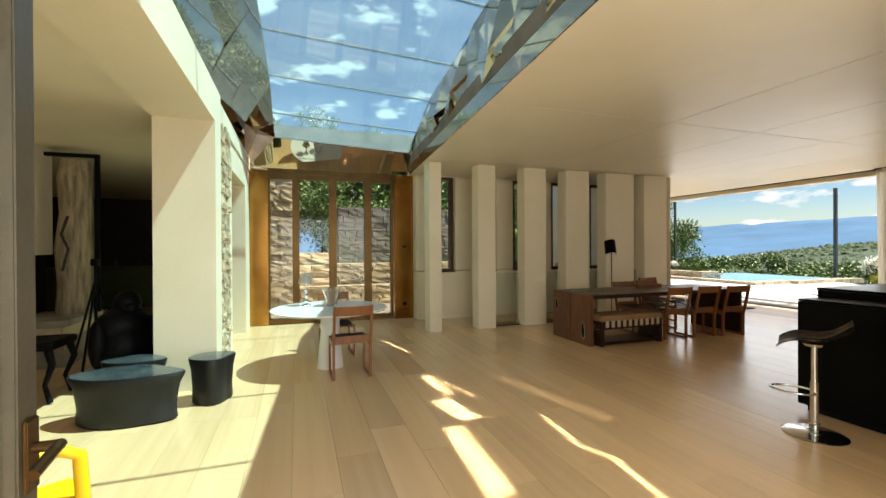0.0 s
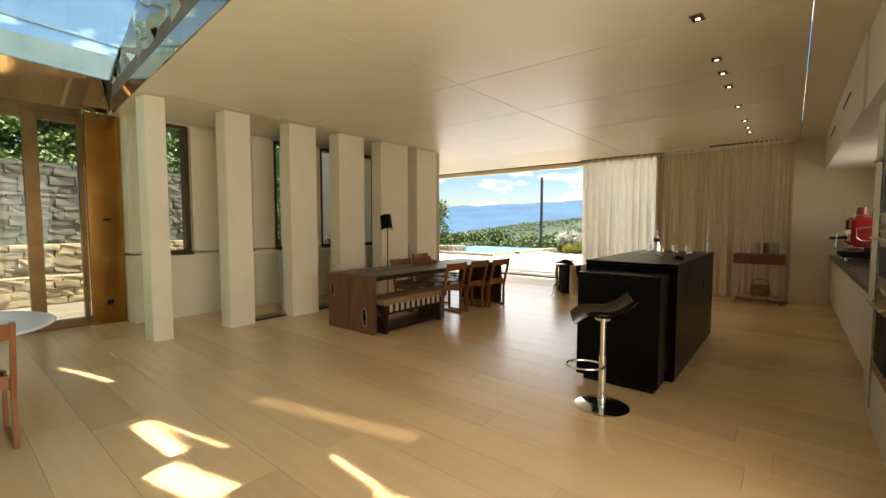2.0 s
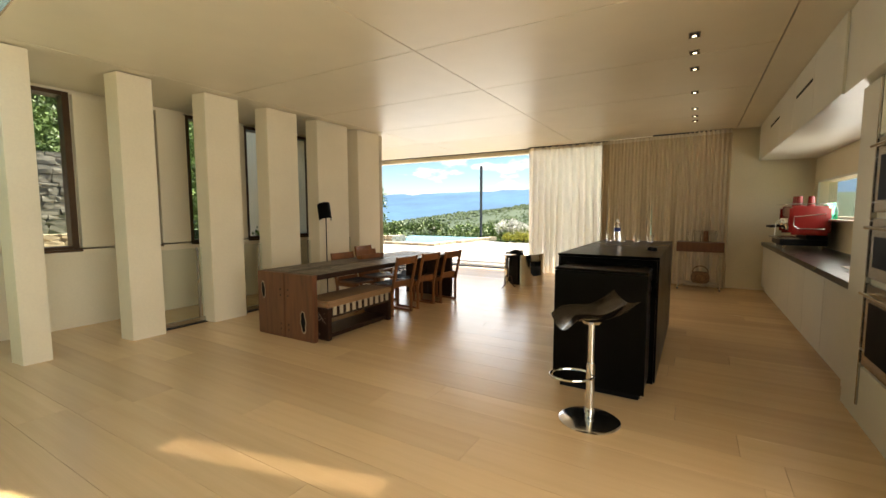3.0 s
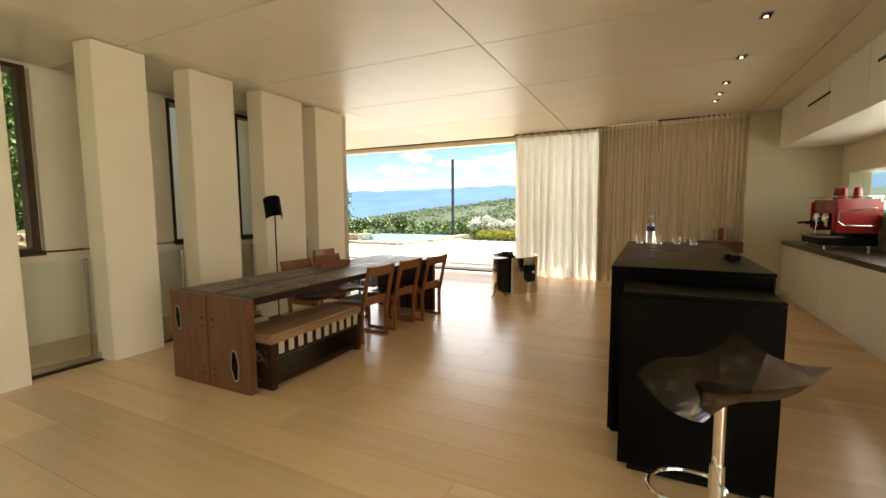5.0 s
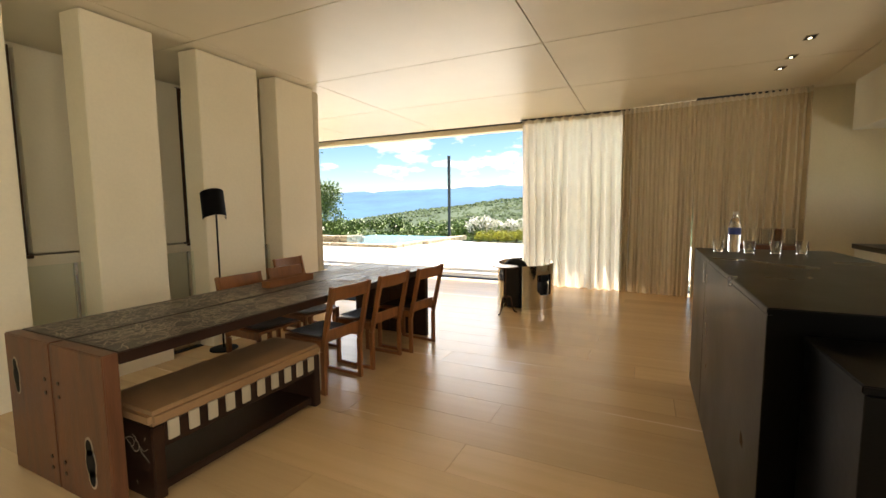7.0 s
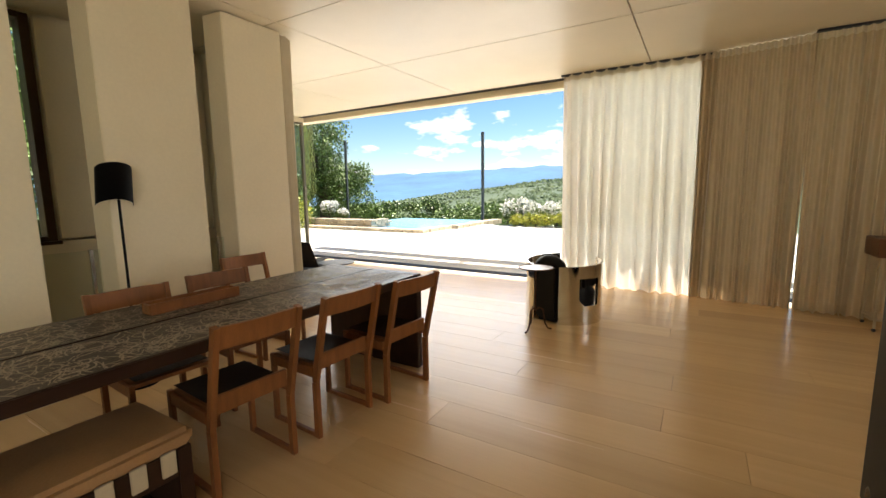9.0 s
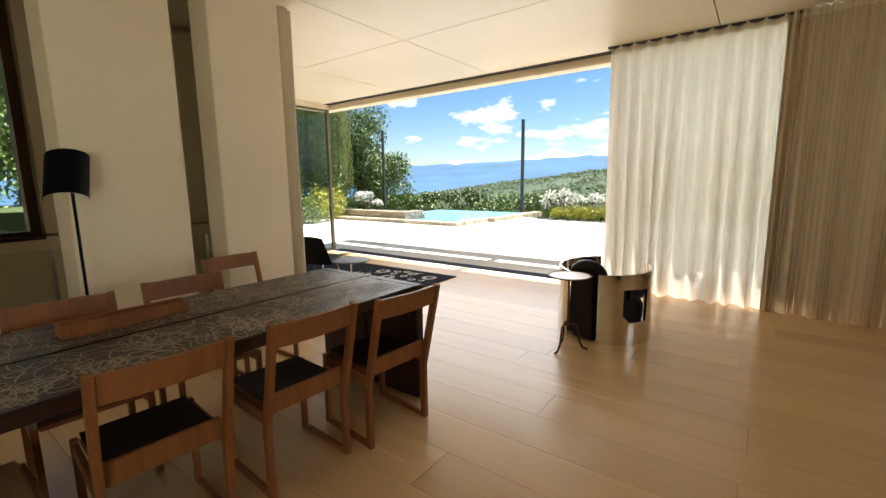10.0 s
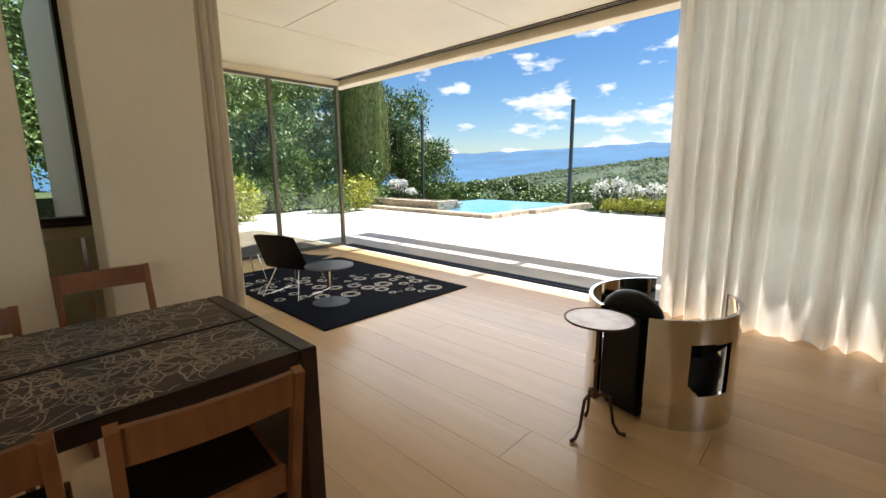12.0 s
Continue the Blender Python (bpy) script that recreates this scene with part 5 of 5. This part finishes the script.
PL = thing("swimming_pool", "blue infinity pool edged with pale stone", "pool")
part("water", box(box(B(), 16.9, 11.9, -0.3, 22.4, 14.15, 0.05), 18.25, 14.15, -0.3, 22.4, 16.6, 0.05), WATER, PL, "bright blue pool water")
part("basin", box(B(), 16.6, 11.55, -0.6, 22.6, 16.7, -0.31), TERRACE, PL)
STONE_PALE = mat("pale_kerb_stone", (0.52, 0.43, 0.31), 0.85, vary=0.15, scale=3, bump=0.3, fine=14, rand=0.18)
kerb = mesh_of("kerb_stone", box(B(), -0.5, -0.5, -0.5, 0.5, 0.5, 0.5, 0.04), STONE_PALE)
rng = random.Random(8)
y = 11.5
while y < 18.2:
    w = rng.uniform(0.35, 0.6)
    shared("kerb_stone", kerb, PL, (16.68 + rng.uniform(-0.02, 0.02), y + w / 2, 0.0), (0.42, w - 0.01, 0.20))
    y += w
x = 16.9
while x < 22.4:
    w = rng.uniform(0.35, 0.6)
    shared("kerb_stone", kerb, PL, (x + w / 2, 11.68 - 0.25 * (x > 18.2), 0.01 + rng.uniform(-0.01, 0.01)), (w - 0.01, 0.42, 0.20))
    x += w
LW = thing("planter_wall", "low pale dry stone planter wall by the pool", "wall")
for row in range(4):
    x = 17.0
    while x < 18.0:
        w = rng.uniform(0.22, 0.48)
        shared("stone", kerb, LW, (x + w / 2, 14.38 + rng.uniform(-0.02, 0.02), 0.04 + row * 0.088), (w - 0.012, 0.36, 0.084))
        x += w
    y = 14.58
    while y < 18.4:
        w = rng.uniform(0.22, 0.48)
        shared("stone", kerb, LW, (17.15 + rng.uniform(-0.02, 0.02), y + w / 2, 0.04 + row * 0.088), (0.34, w - 0.012, 0.084))
        y += w
part("soil", box(B(), 17.3, 14.55, -0.1, 18.2, 18.4, 0.30), BARK, LW, "dark planter soil")
for x, y, h in ((21.70, 11.76, 3.93), (22.1, 20.2, 4.2)):
    p = thing("steel_post", "tall slim anthracite steel post", "post", (x, y, 0), "terrace posts")
    part("shaft", box(B(), -0.055, -0.055, -0.4, 0.055, 0.055, h, 0.006), GREY, p)
    part("foot_plate", box(B(), -0.12, -0.12, -0.41, 0.12, 0.12, -0.005), GREY, p)


def crown(clumps, count, size, seed, hollow=0.5):
    """A mesh of small tilted leaf blades through rough ellipsoids."""
    rs = np.random.RandomState(seed)
    n = count * len(clumps)
    d = rs.normal(size=(n, 3))
    d /= np.linalg.norm(d, axis=1)[:, None]
    d *= (hollow + (1 - hollow) * rs.rand(n))[:, None] * (0.8 + 0.35 * rs.rand(n))[:, None]
    centre = np.repeat(np.array([c for c, r in clumps]), count, axis=0)
    radius = np.repeat(np.array([r for c, r in clumps]), count, axis=0)
    p = centre + d * radius
    u = rs.normal(size=(n, 3))
    u /= np.linalg.norm(u, axis=1)[:, None]
    v = np.cross(u, rs.normal(size=(n, 3)))
    v /= np.linalg.norm(v, axis=1)[:, None]
    s = (size * (0.6 + 0.7 * rs.rand(n)))[:, None]
    pts = np.stack([p - u * s, p - v * s * 0.5, p + u * s, p + v * s * 0.5], axis=1).reshape(-1, 3)
    return pts


def leaf_part(name, pts, material, parent, label=""):
    me = bpy.data.meshes.new(name)
    n = len(pts) // 4
    me.from_pydata(pts.tolist(), [], np.arange(4 * n).reshape(n, 4).tolist())
    me.materials.append(material)
    ob = new(name, me)
    ob.parent = parent
    return tagged(ob, label)


def tree(x, y, z, h, spread, seed, n=22, leaf=0.085, per=620, material=None, name="oak_tree", label="broad green oak tree with an uneven crown"):
    rng_ = random.Random(seed)
    t = thing(name, label, "tree", (x, y, z))
    bm = B()
    tube(bm, [(0, 0, -0.3), (0.05, 0.02, h * 0.2), (-0.05, 0.05, h * 0.42)], [0.055 * h, 0.042 * h, 0.03 * h], 10)
    clumps = []
    for k in range(n):
        a, r = rng_.uniform(0, 6.28), spread * math.sqrt(rng_.random()) * 0.85
        zz = h * rng_.uniform(0.32, 0.92)
        r *= max(0.35, 1 - ((zz / h - 0.6) / 0.45) ** 2)
        c = (r * math.cos(a), r * math.sin(a), zz)
        clumps.append((c, (spread * rng_.uniform(0.24, 0.42), spread * rng_.uniform(0.24, 0.42), h * rng_.uniform(0.09, 0.16))))
        if k % 2 == 0:
            tube(bm, [(0, 0.03, h * rng_.uniform(0.2, 0.42)), (c[0] * 0.5, c[1] * 0.5, zz * 0.8), c], [0.018 * h, 0.011 * h, 0.005 * h], 6)
    part("trunk", bm, BARK, t)
    leaf_part("crown", crown(clumps, per, leaf, seed + 1), material or LEAF, t)
    return t


# cypress column
CY = thing("cypress_tree", "tall dense dark green cypress column", "tree", (19.6, 21.8, 0))
part("trunk", tube(B(), [(0, 0, -0.2), (0, 0, 1.2)], [0.16, 0.12]), BARK, CY)
rng = random.Random(31)
bm = B()
for _ in range(15000):
    z = rng.uniform(0.35, 7.3)
    r = 1.28 * min(1.0, (z + 0.3) / 1.6) * max(0.06, 1 - max(0, (z - 4.6) / 2.9) ** 1.6)
    a = rng.uniform(0, 6.28319)
    rr = r * (0.93 + 0.07 * math.sin(11 * a + 0.6 * math.sin(2.1 * z))) * rng.uniform(0.84, 1.06)
    p = Vector((rr * math.cos(a), rr * math.sin(a), z))
    s = rng.uniform(0.05, 0.11)
    t1, up = Vector((-math.sin(a), math.cos(a), 0)), Vector((0.12 * math.cos(a), 0.12 * math.sin(a), 1))
    q = rng.uniform(-0.5, 0.5)
    t1 = (t1 + up * q * 0.4).normalized()
    bm.faces.new([bm.verts.new(p + d) for d in (-t1 * s * 0.35, -up * s, t1 * s * 0.35, up * s * 1.6)])
part("crown", bm, mat("cypress_green", (0.22, 0.235, 0.06), 0.6, vary=0.3, scale=3, fine=14, bump=0, second=(0.08, 0.10, 0.025), island=0.45), CY)
part("core", lathe(B(), [(0.5, 0.5), (1.05, 1.6), (1.05, 4.5), (0.6, 6.2), (0.1, 7.0)], seg=20), LEAF, CY)

tree(23.8, 23.8, -1.0, 7.2, 2.9, 41, n=30)
tree(26.5, 25.0, -2.5, 6.5, 2.6, 42, n=22)
tree(9.0, 23.5, 0, 7.0, 3.0, 43, n=30)
tree(13.2, 25.5, 0, 7.6, 3.2, 44, n=30)
tree(16.6, 25.0, 0, 7.0, 2.8, 45, n=28)
tree(5.0, 22.0, 0, 6.5, 3.0, 46, n=28)
tree(1.2, 18.5, 1.1, 5.0, 2.3, 47, n=24)
tree(3.2, 17.0, 1.1, 4.4, 1.7, 48, n=20)
tree(-1.8, 18.0, 1.1, 5.5, 2.2, 49, n=22)
tree(6.8, 20.5, 0, 6.2, 2.6, 51, n=26)
tree(11.2, 21.8, 0, 5.4, 2.4, 52, n=24)
tree(14.9, 22.6, 0, 5.6, 2.3, 53, n=24)
tree(17.6, 27.5, 0, 8.2, 3.2, 54, n=28)
tree(21.5, 26.8, -0.5, 7.4, 2.8, 56, n=26)
tree(-0.3, 21.5, 1.1, 7.0, 3.0, 57, n=28)
tree(3.6, 20.5, 1.1, 6.0, 2.6, 58, n=26)
rng = random.Random(55)
for k in range(13):
    b = radians(34 + k * 3.1)
    r = 44 + rng.uniform(-6, 10)
    x, y = 7 + r * math.sin(b), 4 + r * math.cos(b)
    tree(x, y, -5.5 + rng.uniform(-0.6, 0.6), 5.4 + rng.uniform(-0.6, 0.8), 3.6, 60 + k, n=18, leaf=0.17, per=260)


def shrub(name, label, x, y, z, r, h, seed, material, count=900, leaf=0.05, bloom=0):
    s = thing(name, label, "shrub", (x, y, z))
    rng_ = random.Random(seed)
    clumps = [((rng_.uniform(-0.55, 0.55) * r, rng_.uniform(-0.55, 0.55) * r, h * rng_.uniform(0.35, 0.7)), (r * 0.5, r * 0.5, h * 0.36)) for _ in range(7)]
    leaf_part("foliage", crown(clumps, count // 7, leaf, seed), material, s)
    if bloom:
        leaf_part("blossoms", crown([((c[0], c[1], c[2] + h * 0.20), (q[0] * 1.05, q[1] * 1.05, q[2] * 0.75)) for c, q in clumps], bloom // 7, leaf * 1.35, seed + 9, 0.9), PETAL, s, "white blossoms")
    part("stems", tube(B(), [(0, 0, -0.05), (0.02, 0, h * 0.5)], [0.03, 0.015], 6), BARK, s)


rng = random.Random(77)
for k in range(8):
    y = 7.4 + k * 0.42
    shrub("rose_bush", "bush thick with white blossoms at the terrace edge", 21.15 + rng.uniform(-0.15, 0.2), y, -0.05, 0.42, 0.85 + rng.uniform(-0.1, 0.2), 80 + k, LEAF, 900, 0.045, 330)
for k in range(8):
    shrub("golden_shrub", "low yellow-green shrub at the terrace edge", 20.40 + rng.uniform(-0.05, 0.05), 6.9 + k * 0.40, -0.02, 0.34, 0.55, 95 + k, LEAF_YEL, 800, 0.04)
shrub("white_bush", "round white flowering bush by the low wall", 17.78, 17.2, 0.29, 0.40, 0.68, 121, LEAF, 1400, 0.05, 800)
shrub("white_bush", "round white flowering bush by the low wall", 17.68, 16.3, 0.29, 0.27, 0.42, 122, LEAF, 900, 0.04, 420)
for k in range(9):
    shrub("garden_shrub", "loose green garden shrub behind the terrace", 8.6 + k * 1.0, 17.6 + rng.uniform(-0.8, 1.4), -0.35, 0.8, 1.3 + rng.uniform(-0.2, 0.5), 130 + k, LEAF_YEL if k in (2, 3, 7) else LEAF, 1300, 0.06)
for k in range(4):
    shrub("garden_shrub", "loose green shrub under the narrow windows", 3.9 + k * 0.95, 9.7, 0.0, 0.35, 1.15, 150 + k, LEAF, 700, 0.05)

for k in range(8):
    shrub("laurel_bush", "tall dense green bush behind the courtyard walls", -1.6 + k * 1.25, 15.7 + 0.5 * (k % 2), 0.95, 1.15, 2.5 + 0.4 * (k % 3), 170 + k, LEAF, 4200, 0.06)
for k in range(7):
    shrub("hedge_bush", "tall dark green bush under the garden oaks", 9.0 + k * 1.7, 21.6 + 0.7 * (k % 2), -0.5, 1.5, 3.3 + 0.5 * (k % 3), 210 + k, LEAF, 4200, 0.085)
# white rendered wall of the wing beyond the narrow windows
structure("wall_wing", box(B(), 7.20, 8.985, 0, 7.58, 12.98, 3.6), PLASTER, "pale rendered garden wall", "wall")

# ---- ground to the horizon ----
def ground_height(r, bearing, x, y):
    n = noise.noise((bearing * 0.22, 1.7, 0.4))
    n2 = noise.noise((bearing * 0.9, 4.2, 0.1))
    hill = -1.5 + (bearing - 50) / 24 * 2.9
    hill = max(-2.0, min(1.9, hill)) + 0.15 * n + 0.06 * n2
    ridge = 2.1 + 0.95 / (1 + math.exp(-(bearing - 58) / 5)) + 0.22 * n + 0.07 * n2
    keys = [(0, -0.35), (16, -0.4), (24, -2.2), (40, -6.5), (90, -14), (250, -26), (480, 750 * math.tan(radians(hill)) - 22), (750, 750 * math.tan(radians(hill))), (1000, 750 * math.tan(radians(hill)) - 30), (1700, -60), (2500, -10), (3200, 3600 * math.tan(radians(ridge)) - 70), (3600, 3600 * math.tan(radians(ridge))), (4800, 3600 * math.tan(radians(ridge)) - 150)]
    for (r0, z0), (r1, z1) in zip(keys, keys[1:]):
        if r <= r1:
            t_ = (r - r0) / (r1 - r0)
            t_ = t_ * t_ * (3 - 2 * t_)
            z = z0 * (1 - t_) + z1 * t_
            break
    rough = 0 if r < 30 else min(r * 0.004, 9.0)
    return z + rough * noise.noise((x * 0.012, y * 0.012, 2.0)) * 2 + rough * 0.7 * noise.noise((x * 0.05, y * 0.05, 7.0))


bm = B()
RR = [0, 4, 8, 12, 16, 20, 24, 30, 36, 44, 56, 72, 95, 130, 180, 240, 310, 390, 470, 560, 650, 750, 860, 1000, 1300, 1700, 2100, 2500, 2900, 3200, 3400, 3600, 4000, 4700]
NB = 300
rings = []
for r in RR:
    ring_ = []
    for k in range(NB):
        bearing = k * 360 / NB
        x, y = 6.0 + r * math.sin(radians(bearing)), 4.0 + r * math.cos(radians(bearing))
        bb = bearing if bearing < 180 else 360 - bearing
        z = ground_height(r, bb, x, y)
        if 11 < x < 21 and -14 < y < 19 or -9 < x < 12 and -14 < y < 13:
            z = -0.4
        elif x < 22 and r < 60:
            z = max(z, -0.4 if y < 16 or x > 8 else 0.9)
        ring_.append(bm.verts.new((x, y, z)))
    rings.append(ring_)
for i in range(1, len(RR) - 1):
    a, b = rings[i], rings[i + 1]
    for k in range(NB):
        fc = bm.faces.new((a[k], a[(k + 1) % NB], b[(k + 1) % NB], b[k]))
        # colour by distance carries the haze: green, paled hill, blue ridge
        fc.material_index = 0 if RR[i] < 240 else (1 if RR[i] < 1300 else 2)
for k in range(NB):
    bm.faces.new((rings[0][0], rings[1][(k + 1) % NB], rings[1][k]))
gr = structure("ground", bm, GRASS, "green valley ground rising to far hills tinted blue for haze", "ground", smooth=True)
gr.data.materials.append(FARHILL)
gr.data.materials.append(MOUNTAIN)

# scrub woods on the near slopes, their green paled for distance haze
bm = B()
rng = random.Random(200)
for _ in range(9000):
    bearing = rng.uniform(35, 95)
    r = 120 + 700 * rng.random() ** 0.8
    x, y = 6 + r * math.sin(radians(bearing)), 4 + r * math.cos(radians(bearing))
    z = ground_height(r, bearing, x, y)
    s = rng.uniform(1.6, 4.2)
    top = bm.verts.new((x + rng.uniform(-0.5, 0.5), y + rng.uniform(-0.5, 0.5), z + s * rng.uniform(0.7, 1.2)))
    base = [bm.verts.new((x + s * rng.uniform(0.6, 1.1) * math.cos(a), y + s * rng.uniform(0.6, 1.1) * math.sin(a), z + s * rng.uniform(-0.1, 0.5))) for a in (0, 1.05, 2.1, 3.14, 4.2, 5.24)]
    for k in range(6):
        bm.faces.new((top, base[k], base[(k + 1) % 6]))
solid("far_woods", bm, mat("wood_green", (0.062, 0.10, 0.042), 0.9, vary=0.3, scale=0.05, bump=0.0, fine=0.6, second=(0.085, 0.115, 0.04)), "scrubby green woods on the valley slopes", "woods", "stuff", smooth=True)

# ---- floor planks ----
floor_ob = bpy.data.objects["floor"]
plank = mesh_of("plank", box(B(), 0.0, 0.0, -0.012, 0.2982, 1.0, 0.0), OAK_FLOOR)
rng = random.Random(5)
x = -1.5
while x < 10.95:
    y = -0.4 - rng.uniform(0, 2.4)
    end = 10.94 if x > 7.4 else 9.0
    while y < end:
        ln = rng.uniform(2.0, 3.4)
        a, b = max(y, -0.4), min(y + ln, end)
        if b - a > 0.05:
            shared("plank", plank, floor_ob, (x, a + 0.0015, 0), (min(1.0, (11.0 - x) / 0.3), b - a - 0.002, 1))
        y += ln
    x += 0.30
bm = B()
for i in range(25):
    box(bm, -9.0 + i * 0.3, -1.2, -0.012, -8.703 + i * 0.3, 14.5, 0.0)
solid("living_floor", bm, OAK_FLOOR, "oak planks of the shaded living room", "floor", "structure")

# ---- dry stone walls ----
def stone_meshes(material, seed):
    out = []
    rng_ = random.Random(seed)
    for _ in range(7):
        bm = B()
        bmesh.ops.create_cube(bm, size=1.0)
        bmesh.ops.subdivide_edges(bm, edges=bm.edges[:], cuts=1, use_grid_fill=True)
        for v in bm.verts:
            v.co *= 1 - 0.16 * max(0, v.co.length - 0.62)
            v.co += Vector((rng_.uniform(-0.055, 0.055), rng_.uniform(-0.06, 0.06), rng_.uniform(-0.055, 0.055)))
        out.append(mesh_of("stone", bm, material))
    return out


WARM = stone_meshes(STONE, 1)
COOL = stone_meshes(STONE_GREY, 2)


def stone_wall(name, label, origin, turn, length, height, thick, wide, tall, meshes, seed, backing=True):
    """Uneven courses of stone on a mortar core, its face towards local -y."""
    w = tagged(new(name), label, "wall", "", "structure")
    w.matrix_world = pose(*origin, 0, 0, turn)
    rng_ = random.Random(seed)
    if backing:
        part("core", box(B(), 0.01, 0.05, 0, length - 0.01, thick, height - 0.01), MORTAR, w)
    z = 0.0
    while z < height - 0.03:
        h = min(tall * rng_.uniform(0.6, 1.4), height - z)
        if height - z - h < 0.04:
            h = height - z
        x = 0.0
        while x < length - 0.02:
            ln = min(wide * rng_.uniform(0.45, 1.6), length - x)
            if length - x - ln < 0.08:
                ln = length - x
            o = shared("stone", rng_.choice(meshes), w, (x + ln / 2, 0.045 + rng_.uniform(-0.02, 0.02), z + h / 2), (ln * 0.985, 0.15, h * 0.97))
            x += ln
        z += h
    return w


# end of the stone wall inside, facing the skylit hall
stone_wall("wall_stone_1", "rough pale dry stone wall end indoors", (-0.835, 5.62, 0), 90, 0.92, 3.0, 0.06, 0.17, 0.085, WARM, 3, False)
# courtyard: side wall, steps, retaining walls
stone_wall("wall_stone_2", "tall sunlit dry stone wall beside the courtyard", (-2.0, 11.2, 0), 0, 1.95, 3.9, 0.5, 0.28, 0.14, WARM, 4)
stone_wall("wall_stone_3", "low sunlit dry stone retaining wall", (1.0, 12.4, 0), 0, 4.6, 1.05, 0.6, 0.30, 0.13, WARM, 5)
stone_wall("wall_stone_4", "grey dry stone wall on the upper terrace", (1.25, 13.7, 1.02), 0, 4.4, 1.75, 0.5, 0.32, 0.15, COOL, 6)
stone_wall("wall_stone_5", "lower course of the courtyard planter", (-0.05, 11.6, 0), 0, 3.6, 0.50, 0.4, 0.32, 0.14, WARM, 7)
SP = thing("garden_steps", "rough stone garden steps in the courtyard", "steps")
tagged(SP, kind="structure")
for k in range(6):
    for j in range(2):
        w = 0.5 + 0.04 * ((k + j) % 3)
        shared("step_stone", WARM[(k + j) % 7], SP, (0.17 + j * 0.52, 12.1 + k * 0.32, 0.09 + k * 0.175 + 0.28), (w, 0.42, 0.20))
structure("upper_terrace", box(B(), -6, 13.0, -0.2, 7.4, 17.0, 1.02), GRASS, "grassy upper terrace behind the courtyard", "ground")
